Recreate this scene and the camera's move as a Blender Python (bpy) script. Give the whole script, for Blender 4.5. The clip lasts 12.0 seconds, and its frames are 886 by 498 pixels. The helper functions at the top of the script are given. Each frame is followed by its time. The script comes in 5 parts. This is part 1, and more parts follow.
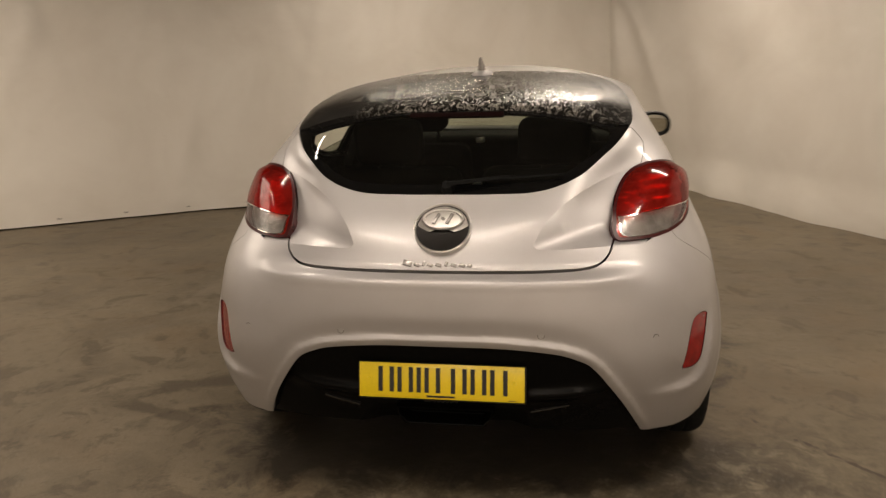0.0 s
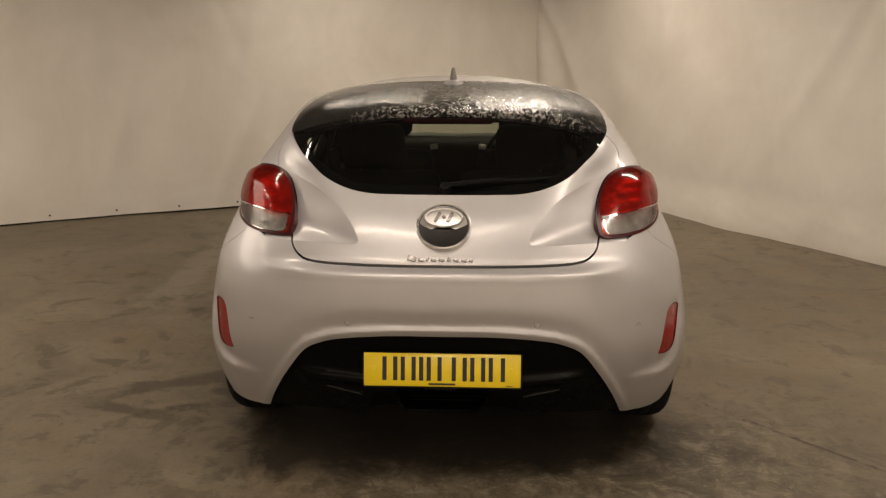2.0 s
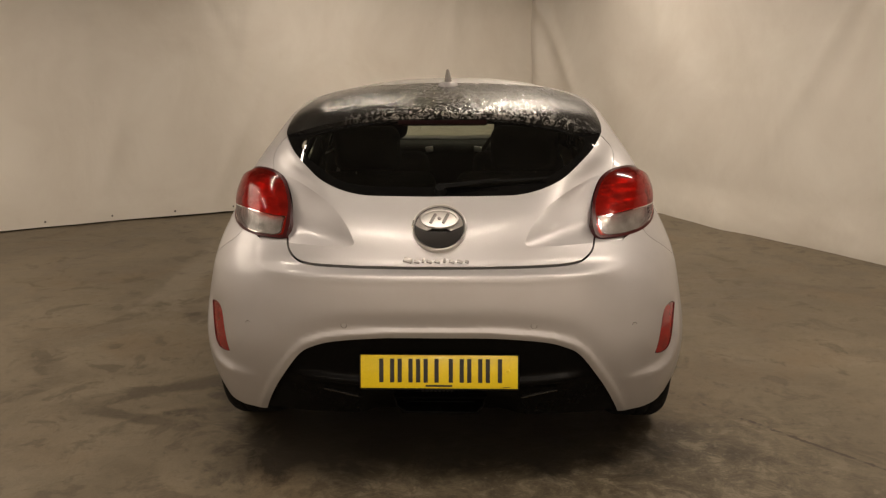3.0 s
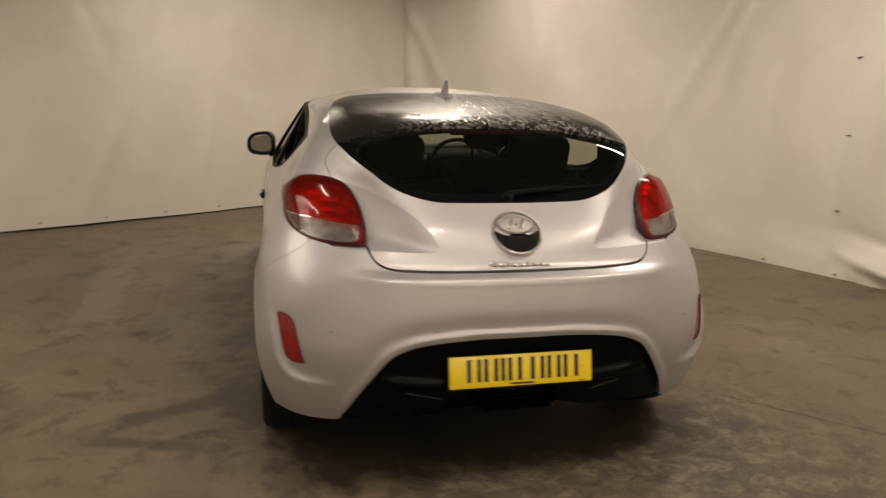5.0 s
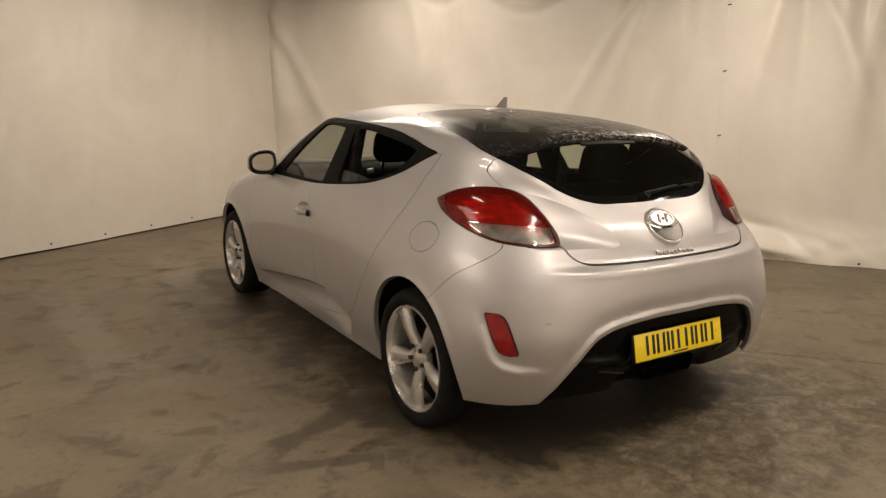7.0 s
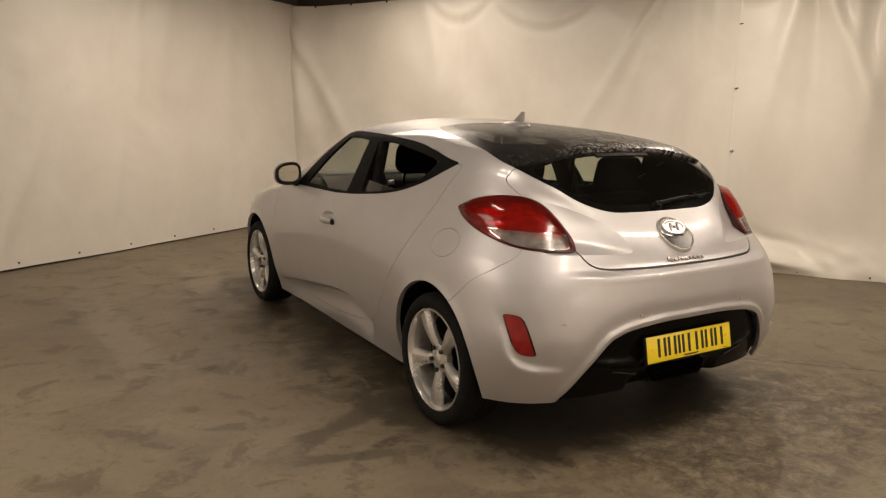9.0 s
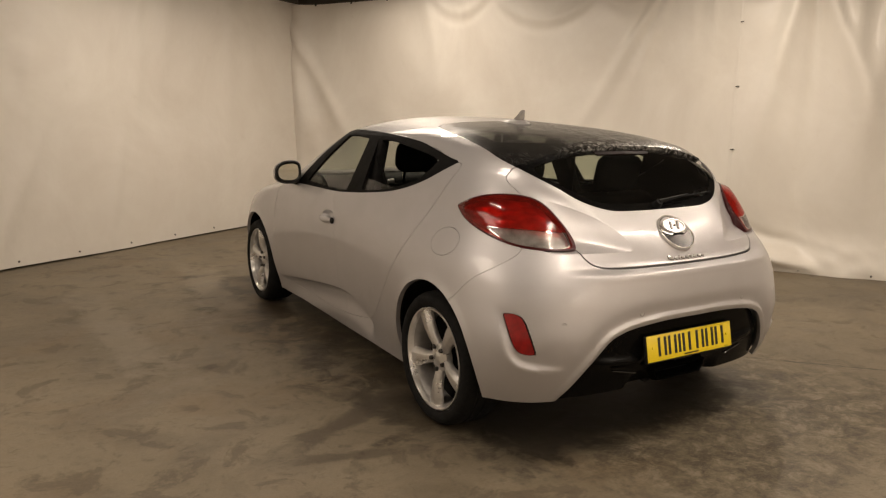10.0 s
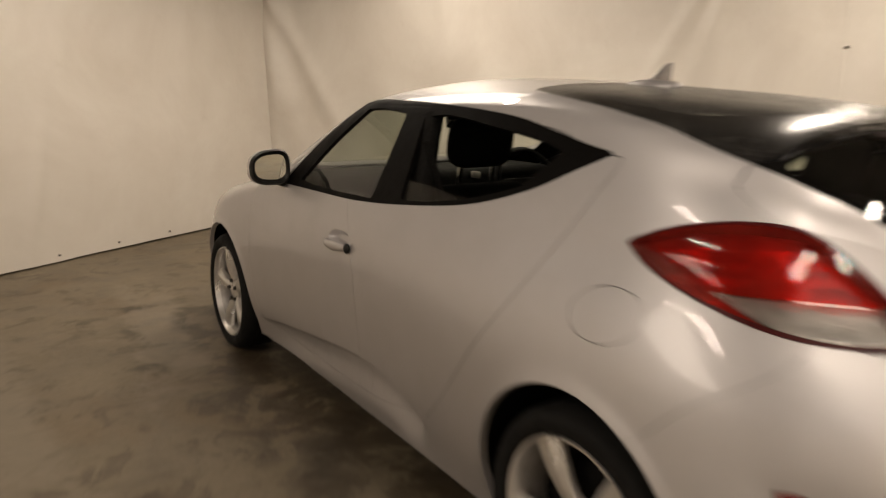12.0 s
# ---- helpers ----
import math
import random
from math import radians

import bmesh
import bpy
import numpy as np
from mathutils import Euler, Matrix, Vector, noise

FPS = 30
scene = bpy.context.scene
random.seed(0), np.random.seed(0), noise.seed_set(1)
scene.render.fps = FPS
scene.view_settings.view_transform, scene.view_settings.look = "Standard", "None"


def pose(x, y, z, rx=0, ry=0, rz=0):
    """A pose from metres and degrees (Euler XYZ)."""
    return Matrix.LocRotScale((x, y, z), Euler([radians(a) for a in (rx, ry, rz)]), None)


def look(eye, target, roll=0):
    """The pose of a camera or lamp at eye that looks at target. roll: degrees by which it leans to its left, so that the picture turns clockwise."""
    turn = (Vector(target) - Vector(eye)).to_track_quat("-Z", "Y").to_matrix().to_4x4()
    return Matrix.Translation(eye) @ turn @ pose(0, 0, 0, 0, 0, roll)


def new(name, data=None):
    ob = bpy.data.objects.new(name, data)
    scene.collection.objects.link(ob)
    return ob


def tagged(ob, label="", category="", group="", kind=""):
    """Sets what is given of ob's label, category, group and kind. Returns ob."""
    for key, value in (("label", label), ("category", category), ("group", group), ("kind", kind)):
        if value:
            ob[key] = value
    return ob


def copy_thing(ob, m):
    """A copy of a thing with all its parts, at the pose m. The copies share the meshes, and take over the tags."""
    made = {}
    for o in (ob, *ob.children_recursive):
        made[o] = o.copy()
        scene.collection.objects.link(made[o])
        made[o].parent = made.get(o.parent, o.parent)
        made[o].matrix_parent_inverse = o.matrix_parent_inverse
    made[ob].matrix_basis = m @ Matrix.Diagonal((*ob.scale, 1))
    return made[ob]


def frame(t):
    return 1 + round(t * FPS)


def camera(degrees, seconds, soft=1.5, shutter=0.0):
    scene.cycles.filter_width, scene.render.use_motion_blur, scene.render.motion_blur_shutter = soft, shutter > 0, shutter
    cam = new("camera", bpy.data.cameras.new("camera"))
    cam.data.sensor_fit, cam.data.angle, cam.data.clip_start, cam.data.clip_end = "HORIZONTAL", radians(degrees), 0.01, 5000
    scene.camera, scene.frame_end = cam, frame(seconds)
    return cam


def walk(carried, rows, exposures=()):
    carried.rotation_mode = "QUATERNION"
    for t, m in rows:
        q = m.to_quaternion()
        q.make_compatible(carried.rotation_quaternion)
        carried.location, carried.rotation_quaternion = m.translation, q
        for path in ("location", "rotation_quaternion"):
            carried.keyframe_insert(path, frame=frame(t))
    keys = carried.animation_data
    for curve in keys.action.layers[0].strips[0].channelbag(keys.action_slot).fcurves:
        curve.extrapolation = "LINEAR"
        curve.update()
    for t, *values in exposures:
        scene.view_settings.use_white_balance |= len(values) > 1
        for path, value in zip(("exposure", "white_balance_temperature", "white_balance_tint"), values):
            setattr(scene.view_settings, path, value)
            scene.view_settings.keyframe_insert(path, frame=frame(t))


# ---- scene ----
cam = camera(61.8, 12.0, soft=1.25, shutter=1.1)
PATH = [
    (0, (0.377, -2.075, 1.406), (0.051, -0.161, 0.925), -1.7),
    (0.5, (0.163, -2.203, 1.425), (0.005, -0.268, 0.944), -0.8),
    (1, (0.115, -2.259, 1.419), (0.015, -0.319, 0.942), 0.6),
    (1.5, (0.101, -2.265, 1.411), (0.017, -0.321, 0.948), 0.3),
    (2, (0.092, -2.267, 1.408), (0.016, -0.322, 0.947), 0.1),
    (2.5, (0.097, -2.267, 1.406), (0.025, -0.322, 0.946), 0.1),
    (3, (0.096, -2.266, 1.401), (0.028, -0.319, 0.949), -0.4),
    (3.2, (0.089, -2.263, 1.403), (0.026, -0.316, 0.95), -0.6),
    (4.8, (-0.661, -2.307, 1.411), (-0.294, -0.39, 0.973), 1.7),
    (5, (-0.837, -2.274, 1.408), (-0.387, -0.374, 0.979), 1.4),
    (5.5, (-1.35, -2.219, 1.406), (-0.627, -0.404, 0.978), 1.9),
    (6, (-1.817, -2.023, 1.415), (-0.933, -0.282, 0.979), 0.3),
    (6.5, (-2.167, -1.899, 1.406), (-1.212, -0.187, 1.01), -0.2),
    (7, (-2.393, -1.953, 1.422), (-1.356, -0.289, 1.026), 0.4),
    (7.5, (-2.46, -2.047, 1.41), (-1.451, -0.36, 1.039), 0.9),
    (9.5, (-2.511, -2.075, 1.404), (-1.5, -0.386, 1.053), 0.6),
    (10, (-2.501, -2.071, 1.404), (-1.492, -0.381, 1.048), 0.6),
    (10.5, (-2.465, -1.987, 1.381), (-1.46, -0.296, 1.019), 0.7),
    (11, (-2.356, -1.545, 1.358), (-1.349, 0.137, 0.962), 0.8),
    (11.5, (-2.165, -1.028, 1.356), (-1.129, 0.635, 0.954), 0.4),
    (12, (-1.993, -0.423, 1.323), (-0.922, 1.217, 0.921), 0.3),
]
# glide through the rows
walk(cam, [(t, look(eye, target, roll)) for t, eye, target, roll in PATH], ((0, 0.02), (3.2, 0.02), (6.0, 0.16), (7.5, 0.28), (12.0, 0.27)))

# ---- light: ceiling tubes of a closed hall and broad added fills, no daylight ----
world = bpy.data.worlds.new("hall_air")
scene.world = world
world.use_nodes = True
world.node_tree.nodes["Background"].inputs[0].default_value = (0.9, 0.75, 0.58, 1)
world.node_tree.nodes["Background"].inputs[1].default_value = 0.02
scene.view_settings.exposure = 0.0
LIGHT_COLOUR = (1.0, 0.85, 0.695)
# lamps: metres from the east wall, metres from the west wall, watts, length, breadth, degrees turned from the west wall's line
# rows over a metre broad are unseen fill panels, not fittings of the hall
TUBES_AND_FILLS = [(2.2, 3.1, 31, 0.9, 0.09, 0), (3.1, 1.2, 15, 1.3, 0.09, 0), (8.2, 2.3, 78, 2.8, 2.2, 0), (1.2, 2.2, 25, 1.8, 1.6, 0), (3.2, 7.3, 26, 1.3, 0.09, 0), (1.5, 5.8, 31, 1.3, 0.09, 0), (1.4, 8.6, 11, 1.3, 0.09, 0),
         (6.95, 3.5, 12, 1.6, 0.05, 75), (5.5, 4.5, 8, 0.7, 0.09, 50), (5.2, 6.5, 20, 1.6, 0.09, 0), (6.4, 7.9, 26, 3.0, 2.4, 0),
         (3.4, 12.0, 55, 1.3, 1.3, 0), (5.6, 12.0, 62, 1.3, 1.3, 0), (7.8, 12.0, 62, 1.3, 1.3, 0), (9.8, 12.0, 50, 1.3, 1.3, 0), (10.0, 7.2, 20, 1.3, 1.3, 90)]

# ---- small mesh tools ----
def mesh_object(name, verts, faces, material=None, parent=None, normals=None, smooth=True, label=""):
    me = bpy.data.meshes.new(name)
    me.from_pydata([tuple(map(float, v)) for v in verts], [], [tuple(map(int, f)) for f in faces])
    if material:
        me.materials.append(material)
    me.update()
    if smooth:
        me.polygons.foreach_set("use_smooth", [True] * len(me.polygons))
    if normals is not None:
        me.normals_split_custom_set_from_vertices([tuple(map(float, n)) for n in normals])
    ob = new(name, me)
    if parent:
        ob.parent = parent
    if label:
        tagged(ob, label)
    return ob


def part(name, bm, material, parent=None, label="", smooth=None):
    """Links a bmesh as one mesh object; smooth: shade smooth below this angle in degrees."""
    me = bpy.data.meshes.new(name)
    bmesh.ops.recalc_face_normals(bm, faces=bm.faces)
    if smooth:
        for f in bm.faces:
            f.smooth = True
        for e in bm.edges:
            if len(e.link_faces) == 2 and e.calc_face_angle(0) > radians(smooth):
                e.smooth = False
    bm.to_mesh(me)
    bm.free()
    me.materials.append(material)
    ob = new(name, me)
    if parent:
        ob.parent = parent
    if label:
        tagged(ob, label)
    return ob


def box(sx, sy, sz, at=(0, 0, 0), bevel=0.0, bm=None, turn=None, seg=2):
    bm = bm or bmesh.new()
    m = Matrix.Translation(at) @ (turn or Matrix()) @ Matrix.Diagonal((sx, sy, sz, 1))
    g = bmesh.ops.create_cube(bm, size=1, matrix=m)
    if bevel:
        edges = list({e for v in g["verts"] for e in v.link_edges})
        bmesh.ops.bevel(bm, geom=edges, offset=bevel, segments=seg, affect="EDGES", profile=0.5)
    return bm


def cyl(r1, r2, depth, at=(0, 0, 0), turn=None, seg=32, bm=None, caps=True):
    bm = bm or bmesh.new()
    bmesh.ops.create_cone(bm, cap_ends=caps, segments=seg, radius1=r1, radius2=r2, depth=depth,
                          matrix=Matrix.Translation(at) @ (turn or Matrix()))
    return bm


def lathe(profile, seg=64, axis="X"):
    """Turns (radius, offset along the axis) pairs round the axis."""
    bm = bmesh.new()
    rings = []
    for r, a in profile:
        ring = []
        for k in range(seg):
            th = 2 * math.pi * k / seg
            c, s = r * math.cos(th), r * math.sin(th)
            ring.append(bm.verts.new((a, c, s) if axis == "X" else (c, s, a)))
        rings.append(ring)
    for a, b in zip(rings, rings[1:]):
        for k in range(seg):
            bm.faces.new((a[k], a[(k + 1) % seg], b[(k + 1) % seg], b[k]))
    return bm


def spline(xs, ys):
    """Natural cubic through the knots."""
    xs, ys = np.array(xs, float), np.array(ys, float)
    n, h = len(xs), np.diff(xs)
    a, b = np.zeros((n, n)), np.zeros(n)
    a[0, 0] = a[-1, -1] = 1
    for i in range(1, n - 1):
        a[i, i - 1], a[i, i], a[i, i + 1] = h[i - 1], 2 * (h[i - 1] + h[i]), h[i]
        b[i] = 6 * ((ys[i + 1] - ys[i]) / h[i] - (ys[i] - ys[i - 1]) / h[i - 1])
    m = np.linalg.solve(a, b)

    def at(x):
        x = np.clip(np.asarray(x, float), xs[0], xs[-1])
        i = np.clip(np.searchsorted(xs, x) - 1, 0, n - 2)
        d, e, w = x - xs[i], xs[i + 1] - x, h[i]
        return (m[i] * e ** 3 + m[i + 1] * d ** 3) / (6 * w) + (ys[i] / w - m[i] * w / 6) * e + (ys[i + 1] / w - m[i + 1] * w / 6) * d
    return at


def eased(xs, ys):
    """Monotone cubic through the knots, with no overshoot."""
    xs, ys = np.array(xs, float), np.array(ys, float)
    h, d = np.diff(xs), np.diff(ys) / np.diff(xs)
    m = np.concatenate(([d[0]], np.zeros(len(xs) - 2), [d[-1]]))
    for i in range(1, len(xs) - 1):
        if d[i - 1] * d[i] > 0:
            w1, w2 = 2 * h[i] + h[i - 1], h[i] + 2 * h[i - 1]
            m[i] = (w1 + w2) / (w1 / d[i - 1] + w2 / d[i])

    def at(x):
        x = np.clip(np.asarray(x, float), xs[0], xs[-1])
        i = np.clip(np.searchsorted(xs, x) - 1, 0, len(xs) - 2)
        t = (x - xs[i]) / h[i]
        return ((1 + 2 * t) * (1 - t) ** 2 * ys[i] + t * (1 - t) ** 2 * h[i] * m[i]
                + t * t * (3 - 2 * t) * ys[i + 1] + t * t * (t - 1) * h[i] * m[i + 1])
    return at


def rounded(points, closed=True, steps=8, sharp=()):
    """A smooth curve through control points (Catmull-Rom); corners named in sharp stay corners."""
    p = [np.array(q, float) for q in points]
    n, out = len(p), []
    for i in range(n if closed else n - 1):
        a, b = p[i], p[(i + 1) % n]
        before = p[i - 1] if (closed or i > 0) else a - (b - a)
        after = p[(i + 2) % n] if (closed or i + 2 < n) else b + (b - a)
        ta = (b - before) / 2 if i not in sharp else (b - a) * 0.6
        tb = (after - a) / 2 if (i + 1) % n not in sharp else (b - a) * 0.6
        for k in range(steps):
            t = k / steps
            out.append((1 + 2 * t) * (1 - t) ** 2 * a + t * (1 - t) ** 2 * ta + t * t * (3 - 2 * t) * b + t * t * (t - 1) * tb)
    if not closed:
        out.append(p[-1])
    return np.array(out)


def inside_of(q, loop):
    """Signed distance of 2D points to a closed loop, negative inside."""
    a, b = loop, np.roll(loop, -1, axis=0)
    out = np.full(len(q), 1e9)
    odd = np.zeros(len(q), bool)
    for (ax, ay), (bx, by) in zip(a, b):
        dx, dy = bx - ax, by - ay
        t = np.clip(((q[:, 0] - ax) * dx + (q[:, 1] - ay) * dy) / (dx * dx + dy * dy + 1e-18), 0, 1)
        out = np.minimum(out, np.hypot(q[:, 0] - ax - t * dx, q[:, 1] - ay - t * dy))
        cross = (ay > q[:, 1]) != (by > q[:, 1])
        odd ^= cross & (q[:, 0] < (bx - ax) * (q[:, 1] - ay) / (dy if dy else 1e-18) + ax)
    return np.where(odd, -out, out)


def along(q, line):
    """Distance of 2D points to an open line, and the fraction along it."""
    best, frac = np.full(len(q), 1e9), np.zeros(len(q))
    n = len(line) - 1
    for i in range(n):
        (ax, ay), (bx, by) = line[i], line[i + 1]
        dx, dy = bx - ax, by - ay
        t = np.clip(((q[:, 0] - ax) * dx + (q[:, 1] - ay) * dy) / (dx * dx + dy * dy + 1e-18), 0, 1)
        d = np.hypot(q[:, 0] - ax - t * dx, q[:, 1] - ay - t * dy)
        frac = np.where(d < best, (i + t) / n, frac)
        best = np.minimum(best, d)
    return best, frac


class Sheet:
    """A triangle sheet with its smooth normals, to be cut into panels."""

    def __init__(self, v, n, f):
        self.v, self.n, self.f = np.array(v, float), np.array(n, float), np.array(f, int)

    def tidy(self):
        used, back = np.unique(self.f, return_inverse=True)
        return Sheet(self.v[used], self.n[used], back.reshape(-1, 3))

    def cut(self, field):
        """Two sheets: where field(v) is below zero, and the rest."""
        d = field(self.v)
        d = np.where(np.abs(d) < 1e-6, 1e-6, d)
        neg = d < 0
        count = neg[self.f].sum(1)
        v, n = [self.v], [self.n]
        size, cuts, parts = len(self.v), {}, ([], [])

        def mid(i, j):
            nonlocal size
            key = (min(i, j), max(i, j))
            if key not in cuts:
                t = d[i] / (d[i] - d[j])
                v.append((self.v[i] + t * (self.v[j] - self.v[i]))[None])
                m = self.n[i] + t * (self.n[j] - self.n[i])
                n.append((m / np.linalg.norm(m))[None])
                cuts[key] = size
                size += 1
            return cuts[key]
        for tri in self.f[(count == 1) | (count == 2)]:
            lone = neg[tri].sum() == 1
            k = int(np.flatnonzero(neg[tri] == lone)[0])
            a, b, c = int(tri[k]), int(tri[(k + 1) % 3]), int(tri[(k + 2) % 3])
            ab, ac = mid(a, b), mid(a, c)
            parts[0 if lone else 1].append((a, ab, ac))
            parts[1 if lone else 0].extend([(ab, b, c), (ab, c, ac)])
        v, n = np.concatenate(v), np.concatenate(n)
        made = []
        for whole, extra in ((self.f[count == 3], parts[0]), (self.f[count == 0], parts[1])):
            f = np.concatenate((whole, np.array(extra, int).reshape(-1, 3)))
            made.append(Sheet(v, n, f).tidy())
        return made

    def moved(self, d):
        return Sheet(self.v + self.n * np.asarray(d).reshape(-1, 1), self.n, self.f)

    def edge(self):
        e = np.concatenate((self.f[:, [0, 1]], self.f[:, [1, 2]], self.f[:, [2, 0]]))
        key = np.sort(e, axis=1)
        _, first, count = np.unique(key, axis=0, return_index=True, return_counts=True)
        return e[first[count == 1]]

    def folded(self, depth):
        """The sheet with its rim folded inwards, as pressed metal is."""
        e = self.edge()
        rim, back = np.unique(e, return_inverse=True)
        back = back.reshape(-1, 2)
        k, base = len(rim), len(self.v)
        low = self.v[rim] - self.n[rim] * depth
        side = np.zeros((k, 3))
        for (i, j), (a, b) in zip(back, e):
            across = np.cross(self.v[b] - self.v[a], self.n[a])
            side[i] += across
            side[j] += across
        side /= np.linalg.norm(side, axis=1)[:, None] + 1e-12
        v = np.concatenate((self.v, self.v[rim], low))
        n = np.concatenate((self.n, side, side))
        f = []
        for i, j in back:
            a, b, c, d = base + i, base + j, base + k + j, base + k + i
            f += [(b, a, d), (b, d, c)]
        return Sheet(v, n, np.concatenate((self.f, np.array(f, int).reshape(-1, 3))))

    def joined(self, other):
        return Sheet(np.concatenate((self.v, other.v)), np.concatenate((self.n, other.n)),
                     np.concatenate((self.f, other.f + len(self.v))))

    def polished(self, times):
        """The same sheet with its normals evened out, so that reflections run smoothly."""
        n = self.n.copy()
        a = np.concatenate((self.f[:, 0], self.f[:, 1], self.f[:, 2]))
        b = np.concatenate((self.f[:, 1], self.f[:, 2], self.f[:, 0]))
        for _ in range(times):
            total = n.copy()
            for k in range(3):
                total[:, k] += np.bincount(a, n[b, k], len(n)) + np.bincount(b, n[a, k], len(n))
            n = total / (np.linalg.norm(total, axis=1)[:, None] + 1e-12)
        return Sheet(self.v, n, self.f)

    def flipped(self):
        return Sheet(self.v, -self.n, self.f[:, ::-1])

    def link(self, name, material, parent=None, label=""):
        return mesh_object(name, self.v, self.f, material, parent, self.n, True, label)

# ---- materials ----
class Nodes:
    """A new node material with small helpers."""

    def __init__(self, name):
        self.mat = bpy.data.materials.new(name)
        self.mat.use_nodes = True
        self.t = self.mat.node_tree
        self.n, self.l = self.t.nodes, self.t.links
        self.bsdf = self.n["Principled BSDF"]
        self.out = self.n["Material Output"]

    def add(self, node_type, **props):
        node = self.n.new(node_type)
        for k, v in props.items():
            if k == "blend":
                node.blend_type = v
            elif k == "op":
                node.operation = v
            elif k == "kind":
                node.data_type = v
            elif k == "bands":
                node.wave_type = v
            elif k == "cells":
                node.feature = v
        return node

    def link(self, a, b):
        self.l.new(a, b)

    def place(self, scale=(1, 1, 1), turn=(0, 0, 0), uv=False):
        c, m = self.add("ShaderNodeTexCoord"), self.add("ShaderNodeMapping")
        self.link(c.outputs["UV" if uv else "Object"], m.inputs[0])
        m.inputs["Scale"].default_value = scale
        m.inputs["Rotation"].default_value = turn
        return m.outputs[0]

    def noise(self, scale, detail=4, rough=0.55, at=None, warp=0.0):
        x = self.add("ShaderNodeTexNoise")
        x.inputs["Scale"].default_value, x.inputs["Detail"].default_value = scale, detail
        x.inputs["Roughness"].default_value, x.inputs["Distortion"].default_value = rough, warp
        self.link(at or self.place(), x.inputs["Vector"])
        return x.outputs["Fac"]

    def ramp(self, fac, *stops):
        r = self.add("ShaderNodeValToRGB")
        while len(r.color_ramp.elements) < len(stops):
            r.color_ramp.elements.new(0.5)
        for e, (pos, col) in zip(r.color_ramp.elements, stops):
            e.position = pos
            e.color = (*col, 1) if isinstance(col, tuple) else (col, col, col, 1)
        self.link(fac, r.inputs[0])
        return r.outputs[0]

    def mix(self, a, b, fac, blend="MIX"):
        m = self.add("ShaderNodeMix", kind="RGBA", blend=blend)
        for value, socket in ((fac, m.inputs[0]), (a, m.inputs[6]), (b, m.inputs[7])):
            if isinstance(value, bpy.types.NodeSocket):
                self.link(value, socket)
            else:
                socket.default_value = value if not isinstance(value, tuple) else (*value, 1)
        return m.outputs[2]

    def math(self, op, a, b):
        m = self.add("ShaderNodeMath", op=op)
        for value, socket in ((a, m.inputs[0]), (b, m.inputs[1])):
            if isinstance(value, bpy.types.NodeSocket):
                self.link(value, socket)
            else:
                socket.default_value = value
        return m.outputs[0]

    def bump(self, height, strength, distance=0.01):
        b = self.add("ShaderNodeBump")
        b.inputs["Strength"].default_value, b.inputs["Distance"].default_value = strength, distance
        self.link(height, b.inputs["Height"])
        return b.outputs[0]

    def set(self, **values):
        for k, v in values.items():
            socket = self.bsdf.inputs[k.replace("_", " ")]
            if isinstance(v, bpy.types.NodeSocket):
                self.link(v, socket)
            else:
                socket.default_value = (*v, 1) if isinstance(v, tuple) else v
        return self


def plain(name, colour, rough=0.5, metal=0.0, coat=0.0, vary=0.15, scale=60.0, bump=0.0, shine=0.5):
    """A material with a little grain in its colour and gloss."""
    m = Nodes(name)
    g = m.noise(scale)
    low = tuple(c * (1 - vary) for c in colour)
    high = tuple(min(1.0, c * (1 + vary)) for c in colour)
    m.set(Base_Color=m.ramp(g, (0.3, low), (0.7, high)), Metallic=metal, Coat_Weight=coat, Specular_IOR_Level=shine)
    m.set(Roughness=m.ramp(m.noise(scale * 0.2), (0.3, max(0.02, rough * 0.85)), (0.7, min(1.0, rough * 1.15))))
    if bump:
        m.set(Normal=m.bump(g, bump, 0.002))
    return m.mat


def silver_paint(name, haze):
    """Dusty silver paint; haze: how dull road film leaves the clear coat."""
    m = Nodes(name)
    flake = m.noise(900, 2, 0.7)
    dust = m.noise(5.0, 6, 0.65)
    colour = m.mix((0.472, 0.456, 0.460), (0.580, 0.561, 0.566), m.ramp(flake, (0.30, 0.0), (0.70, 1.0)))
    colour = m.mix(colour, (0.44, 0.415, 0.40), m.ramp(dust, (0.45, 0.0), (0.80, 0.28)))
    film = m.noise(2.6, 6, 0.62, m.place((1.0, 0.5, 1.4)), 0.5)
    colour = m.mix(colour, (0.42, 0.395, 0.38), m.ramp(film, (0.50, 0.0), (0.75, 0.22)))
    m.set(Base_Color=colour, Metallic=0.70, Roughness=m.ramp(dust, (0.3, 0.48), (0.8, 0.54)), Coat_Weight=0.75, Coat_IOR=1.45)
    m.set(Coat_Roughness=m.ramp(dust, (0.4, haze), (0.8, haze + 0.05)))
    return m.mat


